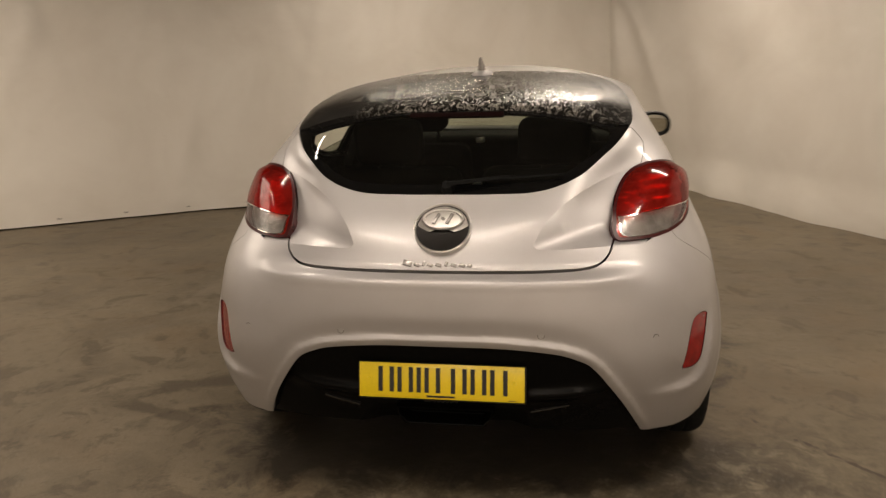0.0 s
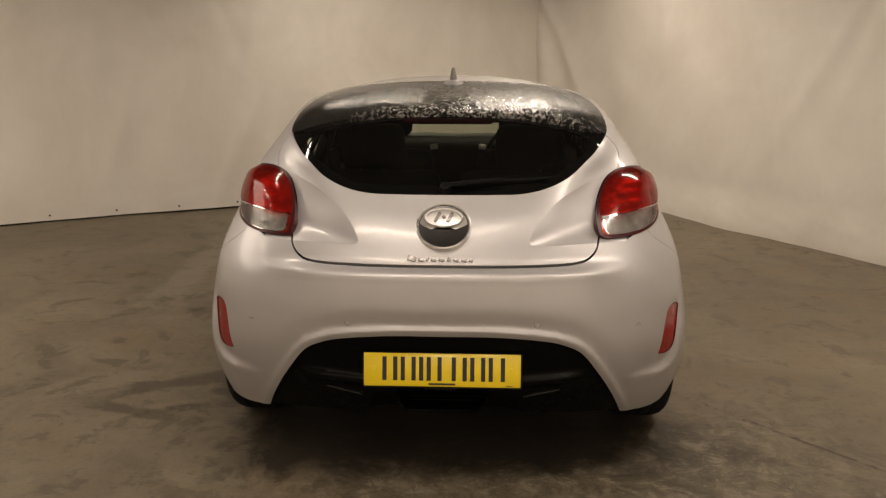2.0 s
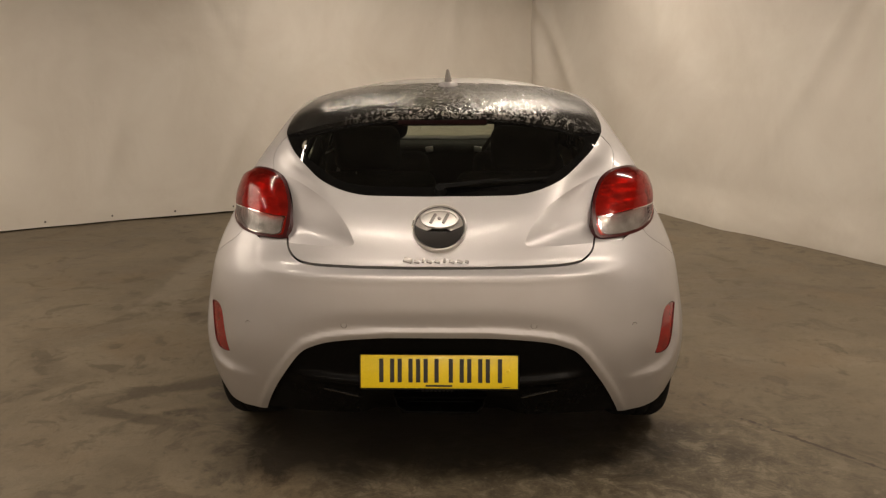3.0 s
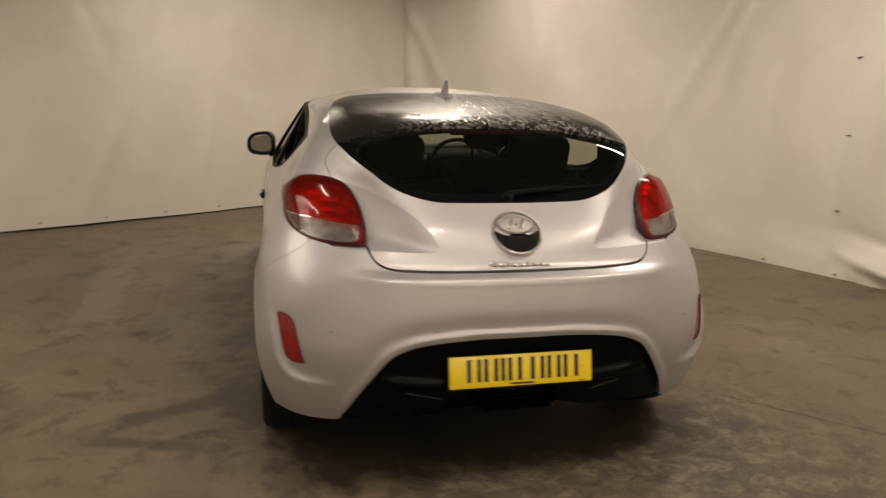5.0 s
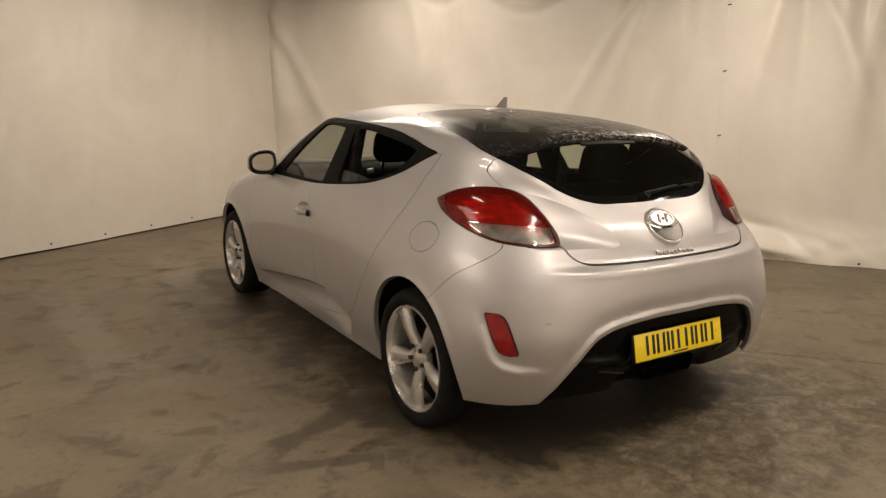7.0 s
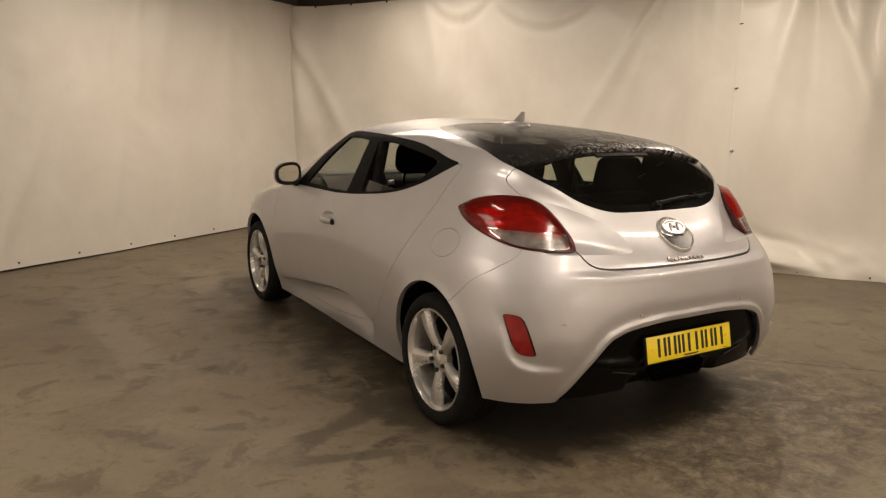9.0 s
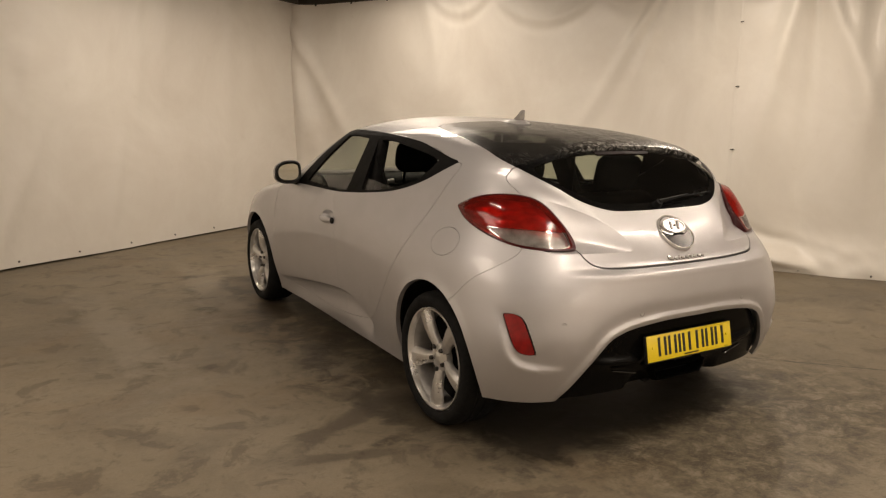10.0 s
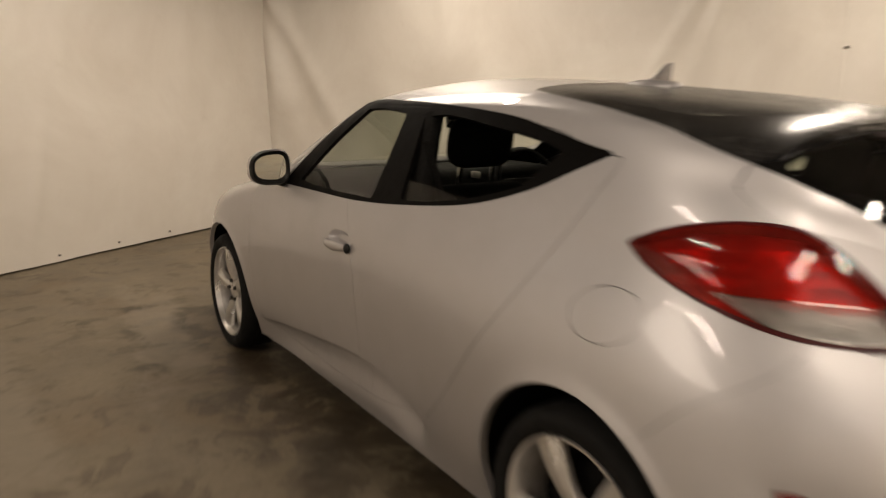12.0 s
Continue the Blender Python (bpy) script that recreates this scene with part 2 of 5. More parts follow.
def water_marks(m):
    """Dried drops and runs on glass: where they are, and their relief. The near-side third of the roof has hardly any.
    """
    at = m.place((1.0, 0.30, 1.0), (0, 0, radians(-28)))
    run = m.noise(30.0, 5, 0.66, at, 2.6)
    fine = m.noise(95.0, 4, 0.6, m.place((1.0, 0.30, 1.0), (0, 0, radians(-30))), 1.0)
    sep = m.add("ShaderNodeSeparateXYZ")
    m.link(m.place(), sep.inputs[0])
    side = m.math("ADD", sep.outputs[0], m.math("MULTIPLY", m.math("SUBTRACT", m.noise(3.5, 3), 0.5), 0.7))
    area = m.ramp(m.math("ADD", side, 0.5), (0.16, 0.06), (0.42, 1.0), (0.86, 1.0), (0.98, 0.25))
    spots = m.math("MULTIPLY", m.ramp(run, (0.49, 0.0), (0.56, 1.0)), m.ramp(fine, (0.36, 0.25), (0.56, 1.0)))
    height = m.math("MULTIPLY", m.math("ADD", run, m.math("MULTIPLY", fine, 0.6)), area)
    return m.math("MULTIPLY", spots, area), height


def clear_glass(name, tint, dust=None, grime=0.0, gloss=0.0, runs=False):
    """A thin pane: tinted clear, glossy by its angle, with dust on it."""
    m = Nodes(name)
    m.n.remove(m.bsdf)
    clear, shine, mixer, face = (m.add("ShaderNodeBsdfTransparent"), m.add("ShaderNodeBsdfGlossy"), m.add("ShaderNodeMixShader"), m.add("ShaderNodeLayerWeight"))
    clear.inputs[0].default_value = (*tint, 1)
    shine.inputs["Roughness"].default_value = gloss
    face.inputs[0].default_value = 0.5
    turned = m.math("ADD", m.math("MULTIPLY", m.math("POWER", face.outputs["Facing"], 5.0), 0.9), 0.05)
    m.link(turned, mixer.inputs[0])
    m.link(clear.outputs[0], mixer.inputs[1])
    m.link(shine.outputs[0], mixer.inputs[2])
    last = mixer.outputs[0]
    if dust:
        film, over = m.add("ShaderNodeBsdfDiffuse"), m.add("ShaderNodeMixShader")
        film.inputs[0].default_value = (*dust, 1)
        if runs:
            # dried runs of water on a dusty pane, their reflected light painted into the film
            marks, height = water_marks(m)
            m.link(m.ramp(marks, (0.0, 0.17), (0.5, 0.15)), shine.inputs["Roughness"])
            m.link(m.math("MULTIPLY", turned, m.math("ADD", m.math("MULTIPLY", marks, 0.20), 0.80)), mixer.inputs[0])
            m.link(m.bump(height, 0.26, 0.006), shine.inputs["Normal"])
            fac = m.math("ADD", m.math("MULTIPLY", marks, grime), 0.06)
        else:
            fac = m.ramp(m.noise(6.0, 5, 0.7), (0.4, grime * 0.4), (0.75, grime))
        m.link(fac, over.inputs[0])
        m.link(last, over.inputs[1])
        m.link(film.outputs[0], over.inputs[2])
        last = over.outputs[0]
    m.link(last, m.out.inputs[0])
    return m.mat


def concrete_floor():
    m = Nodes("damp_concrete")
    at = m.place()
    big = m.noise(0.55, 5, 0.6, at, 0.5)
    mid = m.noise(2.1, 6, 0.62, at, 0.8)
    patch = m.noise(4.6, 6, 0.70, m.place((1, 1, 1), (0, 0, 0.6)), 0.5)
    drag = m.noise(5.0, 6, 0.66, m.place((0.45, 1.7, 1), (0, 0, radians(12))), 0.5)
    fleck = m.noise(19.0, 6, 0.72, at, 0.3)
    grain = m.noise(130.0, 4, 0.7, at)
    base = m.ramp(big, (0.32, (0.150, 0.124, 0.085)), (0.50, (0.196, 0.161, 0.110)), (0.68, (0.236, 0.196, 0.138)))
    base = m.mix(base, (0.105, 0.083, 0.055), m.ramp(mid, (0.46, 0.0), (0.64, 0.55)))
    base = m.mix(base, (0.220, 0.184, 0.132), m.ramp(drag, (0.50, 0.0), (0.68, 0.38)))
    base = m.mix(base, (0.180, 0.130, 0.077), m.ramp(m.noise(1.3, 4, 0.6, m.place((1, 1, 1), (0, 0, 1.9)), 0.6), (0.52, 0.0), (0.68, 0.5)))
    base = m.mix(base, (0.085, 0.065, 0.044), m.ramp(patch, (0.55, 0.0), (0.61, 0.52)))
    base = m.mix(base, (0.075, 0.058, 0.040), m.ramp(fleck, (0.54, 0.0), (0.68, 0.42)))
    base = m.mix(base, m.ramp(grain, (0.3, 0.62), (0.7, 1.0)), 0.5, "MULTIPLY")

    def stretch(x0, y0, x1, y1, half):
        """Distance from a bar's middle, 1 at its edge."""
        turn = m.add("ShaderNodeMapping")
        m.link(at, turn.inputs[0])
        turn.vector_type = "TEXTURE"
        turn.inputs["Location"].default_value = ((x0 + x1) / 2, (y0 + y1) / 2, 0)
        turn.inputs["Rotation"].default_value = (0, 0, math.atan2(y1 - y0, x1 - x0))
        turn.inputs["Scale"].default_value = (math.hypot(x1 - x0, y1 - y0) / 2, half, 1)
        sep = m.add("ShaderNodeSeparateXYZ")
        m.link(turn.outputs[0], sep.inputs[0])
        return m.math("MAXIMUM", m.math("ABSOLUTE", sep.outputs[0], 0.0), m.math("ABSOLUTE", sep.outputs[1], 0.0))

    def warped(field, pattern, much):
        return m.math("ADD", field, m.math("MULTIPLY", m.math("SUBTRACT", pattern, 0.5), much))

    # run-off water: a wide damp stain, with the car's shade painted in
    damp_shade = m.ramp(warped(stretch(-0.05, 0.25, -0.10, 4.5, 1.16), mid, 1.4), (0.80, 1.0), (1.02, 0.0))
    damp_shade = m.math("MULTIPLY", damp_shade, m.ramp(patch, (0.42, 0.30), (0.49, 1.0)))
    base = m.mix(base, m.mix(base, (0.34, 0.32, 0.30), 1.0, "MULTIPLY"), m.math("MULTIPLY", damp_shade, 1.0))
    # worn and scoured behind the tail and along the far side: pale scabs and dark pits
    worn = m.ramp(warped(stretch(-0.80, -0.15, 1.75, 0.10, 0.80), patch, 1.6), (0.5, 1.0), (1.15, 0.0))
    base = m.mix(base, m.mix(base, (0.76, 0.75, 0.72), 1.0, "MULTIPLY"), worn)
    scab = m.noise(9.0, 12, 0.78, m.place((1.0, 1.15, 1), (0, 0, 0.3)), 0.5)
    base = m.mix(base, (0.275, 0.232, 0.175), m.math("MULTIPLY", worn, m.ramp(scab, (0.52, 0.0), (0.60, 0.48))))
    base = m.mix(base, (0.045, 0.036, 0.026), m.math("MULTIPLY", worn, m.ramp(scab, (0.39, 0.75), (0.50, 0.0))))
    base = m.mix(base, (0.30, 0.26, 0.20), m.math("MULTIPLY", worn, m.ramp(m.noise(46.0, 6, 0.75, at, 0.1), (0.56, 0.0), (0.68, 0.38))))
    # shade under the tail, painted near-black into the floor along with its wet patch
    tail_wet_shade = m.ramp(warped(stretch(-0.97, 0.60, 0.90, 0.70, 0.55), patch, 1.1), (0.72, 1.0), (0.98, 0.0))
    base = m.mix(base, (0.020, 0.016, 0.012), m.math("MULTIPLY", tail_wet_shade, 0.86))
    # old tyre trails beside the rear wheel, paler drying arcs by the front one, a small dark spill
    for bar, half, colour, strength in (((-1.66, 0.72, -0.70, 1.22), 0.075, (0.052, 0.039, 0.027), 0.65), ((-1.62, 0.70, -1.0, 0.50), 0.05, (0.052, 0.039, 0.027), 0.55),
                                        ((-1.85, 1.9, -2.05, 4.3), 0.16, (0.235, 0.20, 0.15), 0.50), ((-1.25, 2.9, -1.0, 5.0), 0.18, (0.24, 0.205, 0.155), 0.52),
                                        ((-1.65, 1.98, -1.50, 2.02), 0.07, (0.060, 0.045, 0.032), 0.7)):
        base = m.mix(base, colour, m.ramp(warped(stretch(*bar, half), patch, 3.0), (0.45, strength), (1.15, 0.0)))
    # a long crack across the bay
    crack = m.ramp(warped(stretch(1.15, 0.75, 2.35, -0.60, 0.010), fleck, 5.0), (0.5, 0.8), (1.3, 0.0))
    base = m.mix(base, (0.040, 0.030, 0.022), crack)
    gloss = m.ramp(mid, (0.35, 0.62), (0.70, 0.46))
    m.set(Base_Color=base, Roughness=m.mix(gloss, (0.34, 0.34, 0.34), m.math("MULTIPLY", damp_shade, 0.55)), Specular_IOR_Level=0.30)
    m.set(Normal=m.bump(m.math("ADD", m.math("MULTIPLY", fleck, 0.8), m.math("MULTIPLY", grain, 0.3)), 0.5, 0.006))
    return m.mat


def white_sheeting():
    m = Nodes("white_sheeting")
    at = m.place()
    stain = m.noise(0.9, 5, 0.65, at, 0.5)
    spot = m.noise(7.0, 5, 0.7, at)
    weave = m.noise(220.0, 2, 0.5, at)
    crease = m.noise(5.0, 4, 0.6, m.place((1.6, 1.6, 0.5)), 1.2)
    base = m.ramp(stain, (0.3, (0.66, 0.615, 0.55)), (0.7, (0.77, 0.735, 0.675)))
    base = m.mix(base, (0.50, 0.44, 0.36), m.ramp(spot, (0.62, 0.0), (0.85, 0.25)))
    m.set(Base_Color=base, Roughness=m.ramp(stain, (0.3, 0.30), (0.7, 0.40)), Specular_IOR_Level=0.45)
    m.set(Normal=m.bump(m.math("ADD", m.math("MULTIPLY", crease, 1.0), m.math("MULTIPLY", weave, 0.04)), 0.11, 0.02))
    return m.mat


def lamp_reflector():
    m = Nodes("lamp_reflector")
    facet = m.noise(34.0, 2, 0.5, m.place((0.6, 0.6, 1.5)), 0.6)
    m.set(Base_Color=m.ramp(m.noise(16.0, 3), (0.35, (0.26, 0.25, 0.24)), (0.68, (0.56, 0.545, 0.525))), Metallic=0.6, Roughness=0.28)
    m.set(Normal=m.bump(facet, 0.45, 0.010))
    return m.mat


PAINT = silver_paint("silver_paint", 0.02)
TAIL_PAINT = silver_paint("road_filmed_silver_paint", 0.15)
GLASS = clear_glass("window_glass", (0.66, 0.69, 0.63), (0.5, 0.47, 0.42), 0.05)
REAR_GLASS = clear_glass("rear_window_glass", (0.76, 0.79, 0.70), (0.50, 0.47, 0.42), 0.010)
WINDOW_BLACK = plain("window_black_border", (0.005, 0.005, 0.005), 0.04, 0.0, 0.0, 0.2, 60.0, 0.0, 0.50)
WIPER_BLACK = plain("wiper_black", (0.004, 0.004, 0.004), 0.6, 0.0, 0.0, 0.2, 60.0, 0.0, 0.12)
ROOF_GLASS = clear_glass("dusty_roof_glass", (0.20, 0.21, 0.195), (0.60, 0.58, 0.54), 0.34, 0.0, True)
LENS_RED = clear_glass("red_lens", (0.72, 0.040, 0.020), (0.40, 0.030, 0.020), 0.34, 0.10)
LENS_CLEAR = clear_glass("clear_lens", (0.80, 0.78, 0.76), (0.40, 0.39, 0.38), 0.22, 0.14)
BOWL = lamp_reflector()
RED_EDGE = plain("red_lens_edge", (0.045, 0.003, 0.003), 0.30, 0.0, 0.0, 0.15, 60.0, 0.0, 0.3)
REFLECTOR_RED = plain("reflector_red", (0.22, 0.005, 0.005), 0.12, 0.0, 0.3, 0.25, 40.0, 0.10)
BLACK_GLOSS = plain("black_gloss", (0.012, 0.0115, 0.011), 0.16, 0.0, 0.5, 0.2)
BLACK_PLASTIC = plain("black_plastic", (0.007, 0.0067, 0.0065), 0.48, 0.0, 0.0, 0.25, 300.0, 0.15, 0.25)
TRIM_BLACK = plain("window_trim_black", (0.0045, 0.004, 0.0037), 0.45, 0.0, 0.0, 0.25, 90.0, 0.0, 0.03)
RUBBER = plain("tyre_rubber", (0.008, 0.0077, 0.0074), 0.8, 0.0, 0.0, 0.3, 80.0, 0.25, 0.15)
RECESS = plain("badge_recess", (0.034, 0.031, 0.029), 0.26, 0.8, 0.0, 0.1, 30.0)
ALLOY = plain("alloy", (0.66, 0.64, 0.615), 0.30, 0.75, 0.6, 0.06, 40.0)
ALLOY_DULL = plain("dull_alloy", (0.44, 0.42, 0.40), 0.45, 0.6, 0.0, 0.15, 25.0)
CHROME = plain("chrome", (0.82, 0.80, 0.77), 0.09, 1.0, 0.0, 0.03, 30.0)
MIRROR = plain("mirror_glass", (0.70, 0.71, 0.67), 0.015, 1.0, 0.0, 0.01, 5.0)
PLATE_YELLOW = plain("plate_yellow", (0.80, 0.60, 0.010), 0.32, 0.0, 0.3, 0.06, 220.0)
INK = plain("plate_black", (0.014, 0.012, 0.010), 0.4, 0.0, 0.0, 0.2)
CLOTH = plain("seat_cloth", (0.007, 0.0067, 0.0065), 0.9, 0.0, 0.0, 0.35, 400.0, 0.4, 0.1)
LINING = plain("interior_lining", (0.007, 0.0066, 0.0063), 0.85, 0.0, 0.0, 0.3, 150.0, 0.0, 0.15)
UNDERBODY = plain("underbody", (0.005, 0.0048, 0.0046), 0.85, 0.0, 0.0, 0.4, 30.0, 0.0, 0.1)
FLOOR = concrete_floor()
SHEETING = white_sheeting()
CEILING = plain("ceiling_board", (0.10, 0.085, 0.068), 0.85, 0.0, 0.0, 0.3, 3.0, 0.2)
EYELET = plain("eyelet_dark", (0.05, 0.043, 0.036), 0.5, 0.3, 0.0, 0.2)
GAP_SHADE = plain("floor_gap_shade", (0.02, 0.017, 0.014), 0.9, 0.0, 0.0, 0.3)


def dusty_black_glass():
    m = Nodes("dusty_black_glass")
    marks, height = water_marks(m)
    # the marks' pale colour is deposit plus painted-in reflected light
    m.set(Base_Color=m.mix((0.014, 0.0135, 0.013), (0.55, 0.53, 0.49), m.math("MULTIPLY", marks, 0.6)),
          Roughness=m.ramp(marks, (0.0, 0.22), (0.8, 0.28)), Specular_IOR_Level=0.45, Normal=m.bump(height, 0.34, 0.006))
    return m.mat


ROOF_BAND = dusty_black_glass()
VALANCE_BLACK = plain("valance_black", (0.0035, 0.0033, 0.0032), 0.22, 0.0, 0.0, 0.25, 60.0, 0.0, 0.07)
BRAKE_STEEL = plain("dull_steel", (0.075, 0.07, 0.066), 0.42, 0.85, 0.0, 0.2, 50.0)
FIN_GREY = plain("fin_grey", (0.36, 0.335, 0.32), 0.25, 0.4, 0.6, 0.1)
BRAKE_RED = plain("brake_strip_red", (0.007, 0.001, 0.001), 0.6, 0.0, 0.0, 0.15, 60.0, 0.0, 0.1)

# ---- the car's outer skin: y forwards from the tail, x = 0 its middle, z up ----
def smooth_step(a, b, x):
    t = np.clip((x - a) / (b - a), 0, 1)
    return t * t * (3 - 2 * t)


REAR_AXLE, FRONT_AXLE, AXLE_Z = 0.735, 3.385, 0.308
TOP = 1.398
tail_y = eased((0.10, 0.22, 0.30, 0.45, 0.58, 0.66, 0.73, 0.776, 0.783, 0.791, 0.802, 0.86, 0.92, 0.98, 1.05, 1.15, 1.255, 1.29, 1.33, 1.365, 1.385, 1.398),
               (0.12, 0.10, 0.07, 0.025, 0.003, 0.0, 0.005, 0.010, 0.018, 0.036, 0.060, 0.102, 0.155, 0.225, 0.295, 0.385, 0.480, 0.62, 0.92, 1.33, 1.62, 1.90))
tail_plain = eased((0.10, 0.22, 0.30, 0.45, 0.58, 0.66, 0.73, 0.80, 0.86, 0.92, 0.98, 1.05, 1.15, 1.255, 1.29, 1.33, 1.365, 1.385, 1.398),
                   (0.12, 0.10, 0.07, 0.025, 0.003, 0.0, 0.010, 0.050, 0.102, 0.155, 0.225, 0.295, 0.385, 0.480, 0.62, 0.92, 1.33, 1.62, 1.90))
nose_y = eased((0.10, 0.30, 0.50, 0.60, 0.68, 0.75, 0.80, 0.85, 0.90, 0.94, 1.0, 1.1, 1.2, 1.3, 1.35, 1.38, 1.398),
               (3.95, 4.17, 4.22, 4.20, 4.15, 4.08, 3.98, 3.80, 3.52, 3.31, 3.11, 2.92, 2.74, 2.53, 2.38, 2.20, 1.98))
tail_round = eased((0.1, 0.45, 0.62, 0.80, 0.90, 1.07, 1.19, 1.30, 1.40), (3.6, 3.6, 3.1, 2.75, 2.7, 2.8, 2.6, 2.5, 2.3))
tail_reach = eased((0.1, 0.62, 0.80, 0.90, 1.07, 1.19, 1.30, 1.40), (0.70, 0.75, 0.68, 0.62, 0.46, 0.50, 0.60, 0.40))
nose_reach = eased((0.1, 0.6, 0.85, 0.95, 1.1, 1.3, 1.40), (0.8, 0.8, 0.75, 0.52, 0.5, 0.5, 0.35))
def soft(fn, sigma, keep=()):
    """Rounds a profile off, but for the heights kept crisp."""
    z = np.arange(0.0, 1.5, 0.001)
    raw = fn(z)
    k = np.exp(-0.5 * (np.arange(-100, 101) * 0.001 / sigma) ** 2)
    smooth = np.convolve(np.pad(raw, 100, mode="edge"), k / k.sum(), "valid")
    hold = np.zeros_like(z)
    for a, b in keep:
        hold = np.maximum(hold, smooth_step(a - 0.03, a, z) * smooth_step(b + 0.03, b, z))
    smooth = smooth + hold * (raw - smooth)
    return lambda q: np.interp(q, z, smooth)


tail_y, tail_plain = soft(tail_y, 0.018, ((0.765, 0.815), (1.25, 1.40))), soft(tail_plain, 0.018, ((1.25, 1.40),))
tail_round, tail_reach, nose_reach, nose_y = soft(tail_round, 0.03), soft(tail_reach, 0.03), soft(nose_reach, 0.03), soft(nose_y, 0.012, ((1.30, 1.40),))
SIDE_Z = (0.10, 0.20, 0.32, 0.45, 0.58, 0.70, 0.80, 0.90, 0.98, 1.08, 1.19, 1.30)
SIDE_Y = (0.40, 0.75, 1.20, 2.00, 2.80, 3.38, 4.00)
SIDE_W = (
    (0.83, 0.862, 0.900, 0.915, 0.912, 0.896, 0.874, 0.838, 0.806, 0.764, 0.700, 0.630),
    (0.81, 0.845, 0.885, 0.902, 0.906, 0.894, 0.868, 0.824, 0.784, 0.744, 0.685, 0.624),
    (0.79, 0.815, 0.850, 0.872, 0.884, 0.884, 0.868, 0.836, 0.802, 0.756, 0.697, 0.636),
    (0.77, 0.800, 0.838, 0.858, 0.870, 0.876, 0.870, 0.848, 0.812, 0.760, 0.700, 0.638),
    (0.77, 0.800, 0.840, 0.862, 0.872, 0.874, 0.862, 0.838, 0.805, 0.753, 0.693, 0.627),
    (0.80, 0.835, 0.875, 0.890, 0.890, 0.882, 0.872, 0.856, 0.818, 0.750, 0.690, 0.625),
    (0.80, 0.820, 0.850, 0.860, 0.860, 0.852, 0.842, 0.826, 0.795, 0.745, 0.685, 0.620),
)


def side_width(y, z):
    """Half the width of the body at y and z, before the ends round off."""
    per = [spline(SIDE_Z, row)(np.minimum(z, 1.30)) for row in SIDE_W]
    w = spline(SIDE_Y, per)(y) if np.ndim(z) == 0 else None
    if z > 1.30:
        w = w * max(1e-9, (TOP - z) / (TOP - 1.30)) ** np.interp(y, (0.9, 1.6, 2.4), (0.17, 0.38, 0.40))
    return w


haunch_high = eased((0.84, 0.95, 1.05, 1.12, 1.19, 1.25, 1.30), (0.0, 0.026, 0.034, 0.046, 0.050, 0.028, 0.0))
haunch_mid = eased((0.84, 0.95, 1.05, 1.12, 1.20, 1.30), (0.30, 0.33, 0.41, 0.51, 0.57, 0.57))


def ring(z, count=330):
    """Half the outline at height z, from the middle of the tail to the middle of the nose."""
    y0, y1 = float(tail_plain(z)), float(nose_y(z))
    n, span = float(tail_round(z)), y1 - y0
    la, lb = min(float(tail_reach(z)), span * 0.45), min(float(nose_reach(z)), span * 0.45)
    th = np.linspace(0, math.pi / 2, 260)
    ya = y0 + la - la * np.cos(th) ** (2 / n)
    yb = y1 - lb + lb * np.sin(th) ** (2 / 2.5)
    ys = np.concatenate((ya, np.linspace(y0 + la, y1 - lb, 200)[1:-1], yb))
    end = np.concatenate((np.sin(th) ** (2 / n), np.ones(198), np.cos(th) ** (2 / 2.5)))
    xs = side_width(ys, z) * end
    if z <= 0.90:
        ys = ys + np.where(ys < 1.0, float(tail_y(z) - tail_plain(z)) * smooth_step(0.66, 0.46, xs), 0)
    # the shoulders of the tailgate stand fuller than a plain oval
    x_mid = float(haunch_mid(z))
    ys = ys - np.where(ys < 1.0, float(haunch_high(z)) * np.exp(-((xs - x_mid) / np.where(xs < x_mid, 0.15, 0.085)) ** 2), 0)
    step = np.hypot(np.diff(xs), np.diff(ys)) * np.where(ys[1:] < 1.3, 1.5, 1.0)
    s = np.concatenate(([0], np.cumsum(step)))
    u = np.linspace(0, s[-1], count)
    return np.interp(u, s, xs), np.interp(u, s, ys)


def skin():
    zs = np.concatenate((np.arange(0.13, 0.74, 0.010), np.arange(0.74, 0.83, 0.003), np.arange(0.83, 1.245, 0.010), np.arange(1.245, 1.3, 0.005),
                         TOP - (TOP - 1.30) * (1 - np.linspace(0, 1, 30)) ** 2))
    rows = []
    for z in zs:
        x, y = ring(float(z))
        x[0] = x[-1] = 0
        rows.append(np.stack((-x, y, np.full(len(x), z)), 1))
    grid = np.array(rows)
    k, m = grid.shape[:2]
    full = np.concatenate((grid, (grid * (-1, 1, 1))[:, -2:0:-1]), 1)
    w = full.shape[1]
    idx = np.arange(k * w).reshape(k, w)
    a, b = idx[:-1], np.roll(idx[:-1], -1, 1)
    c, d = np.roll(idx[1:], -1, 1), idx[1:]
    f = np.concatenate((np.stack((a, b, c), -1).reshape(-1, 3), np.stack((a, c, d), -1).reshape(-1, 3)))[:, ::-1]
    return full.reshape(-1, 3), f


def normals_of(v, f):
    n = np.zeros_like(v)
    c = np.cross(v[f[:, 1]] - v[f[:, 0]], v[f[:, 2]] - v[f[:, 0]])
    for k in range(3):
        np.add.at(n, f[:, k], c)
    return n / (np.linalg.norm(n, axis=1)[:, None] + 1e-12)

# ---- the hall: a concrete floor, sheeting hung along the walls, a low dark ceiling ----
CORNER = Vector((1.06, 7.68, 0))
ALONG_A = Vector((-0.857, -0.516, 0)).normalized()
ALONG_B = Vector((0.452, -0.892, 0)).normalized()
LONG_A, LONG_B, SHEET_TOP, CEIL = 11.0, 13.0, 2.80, 2.95


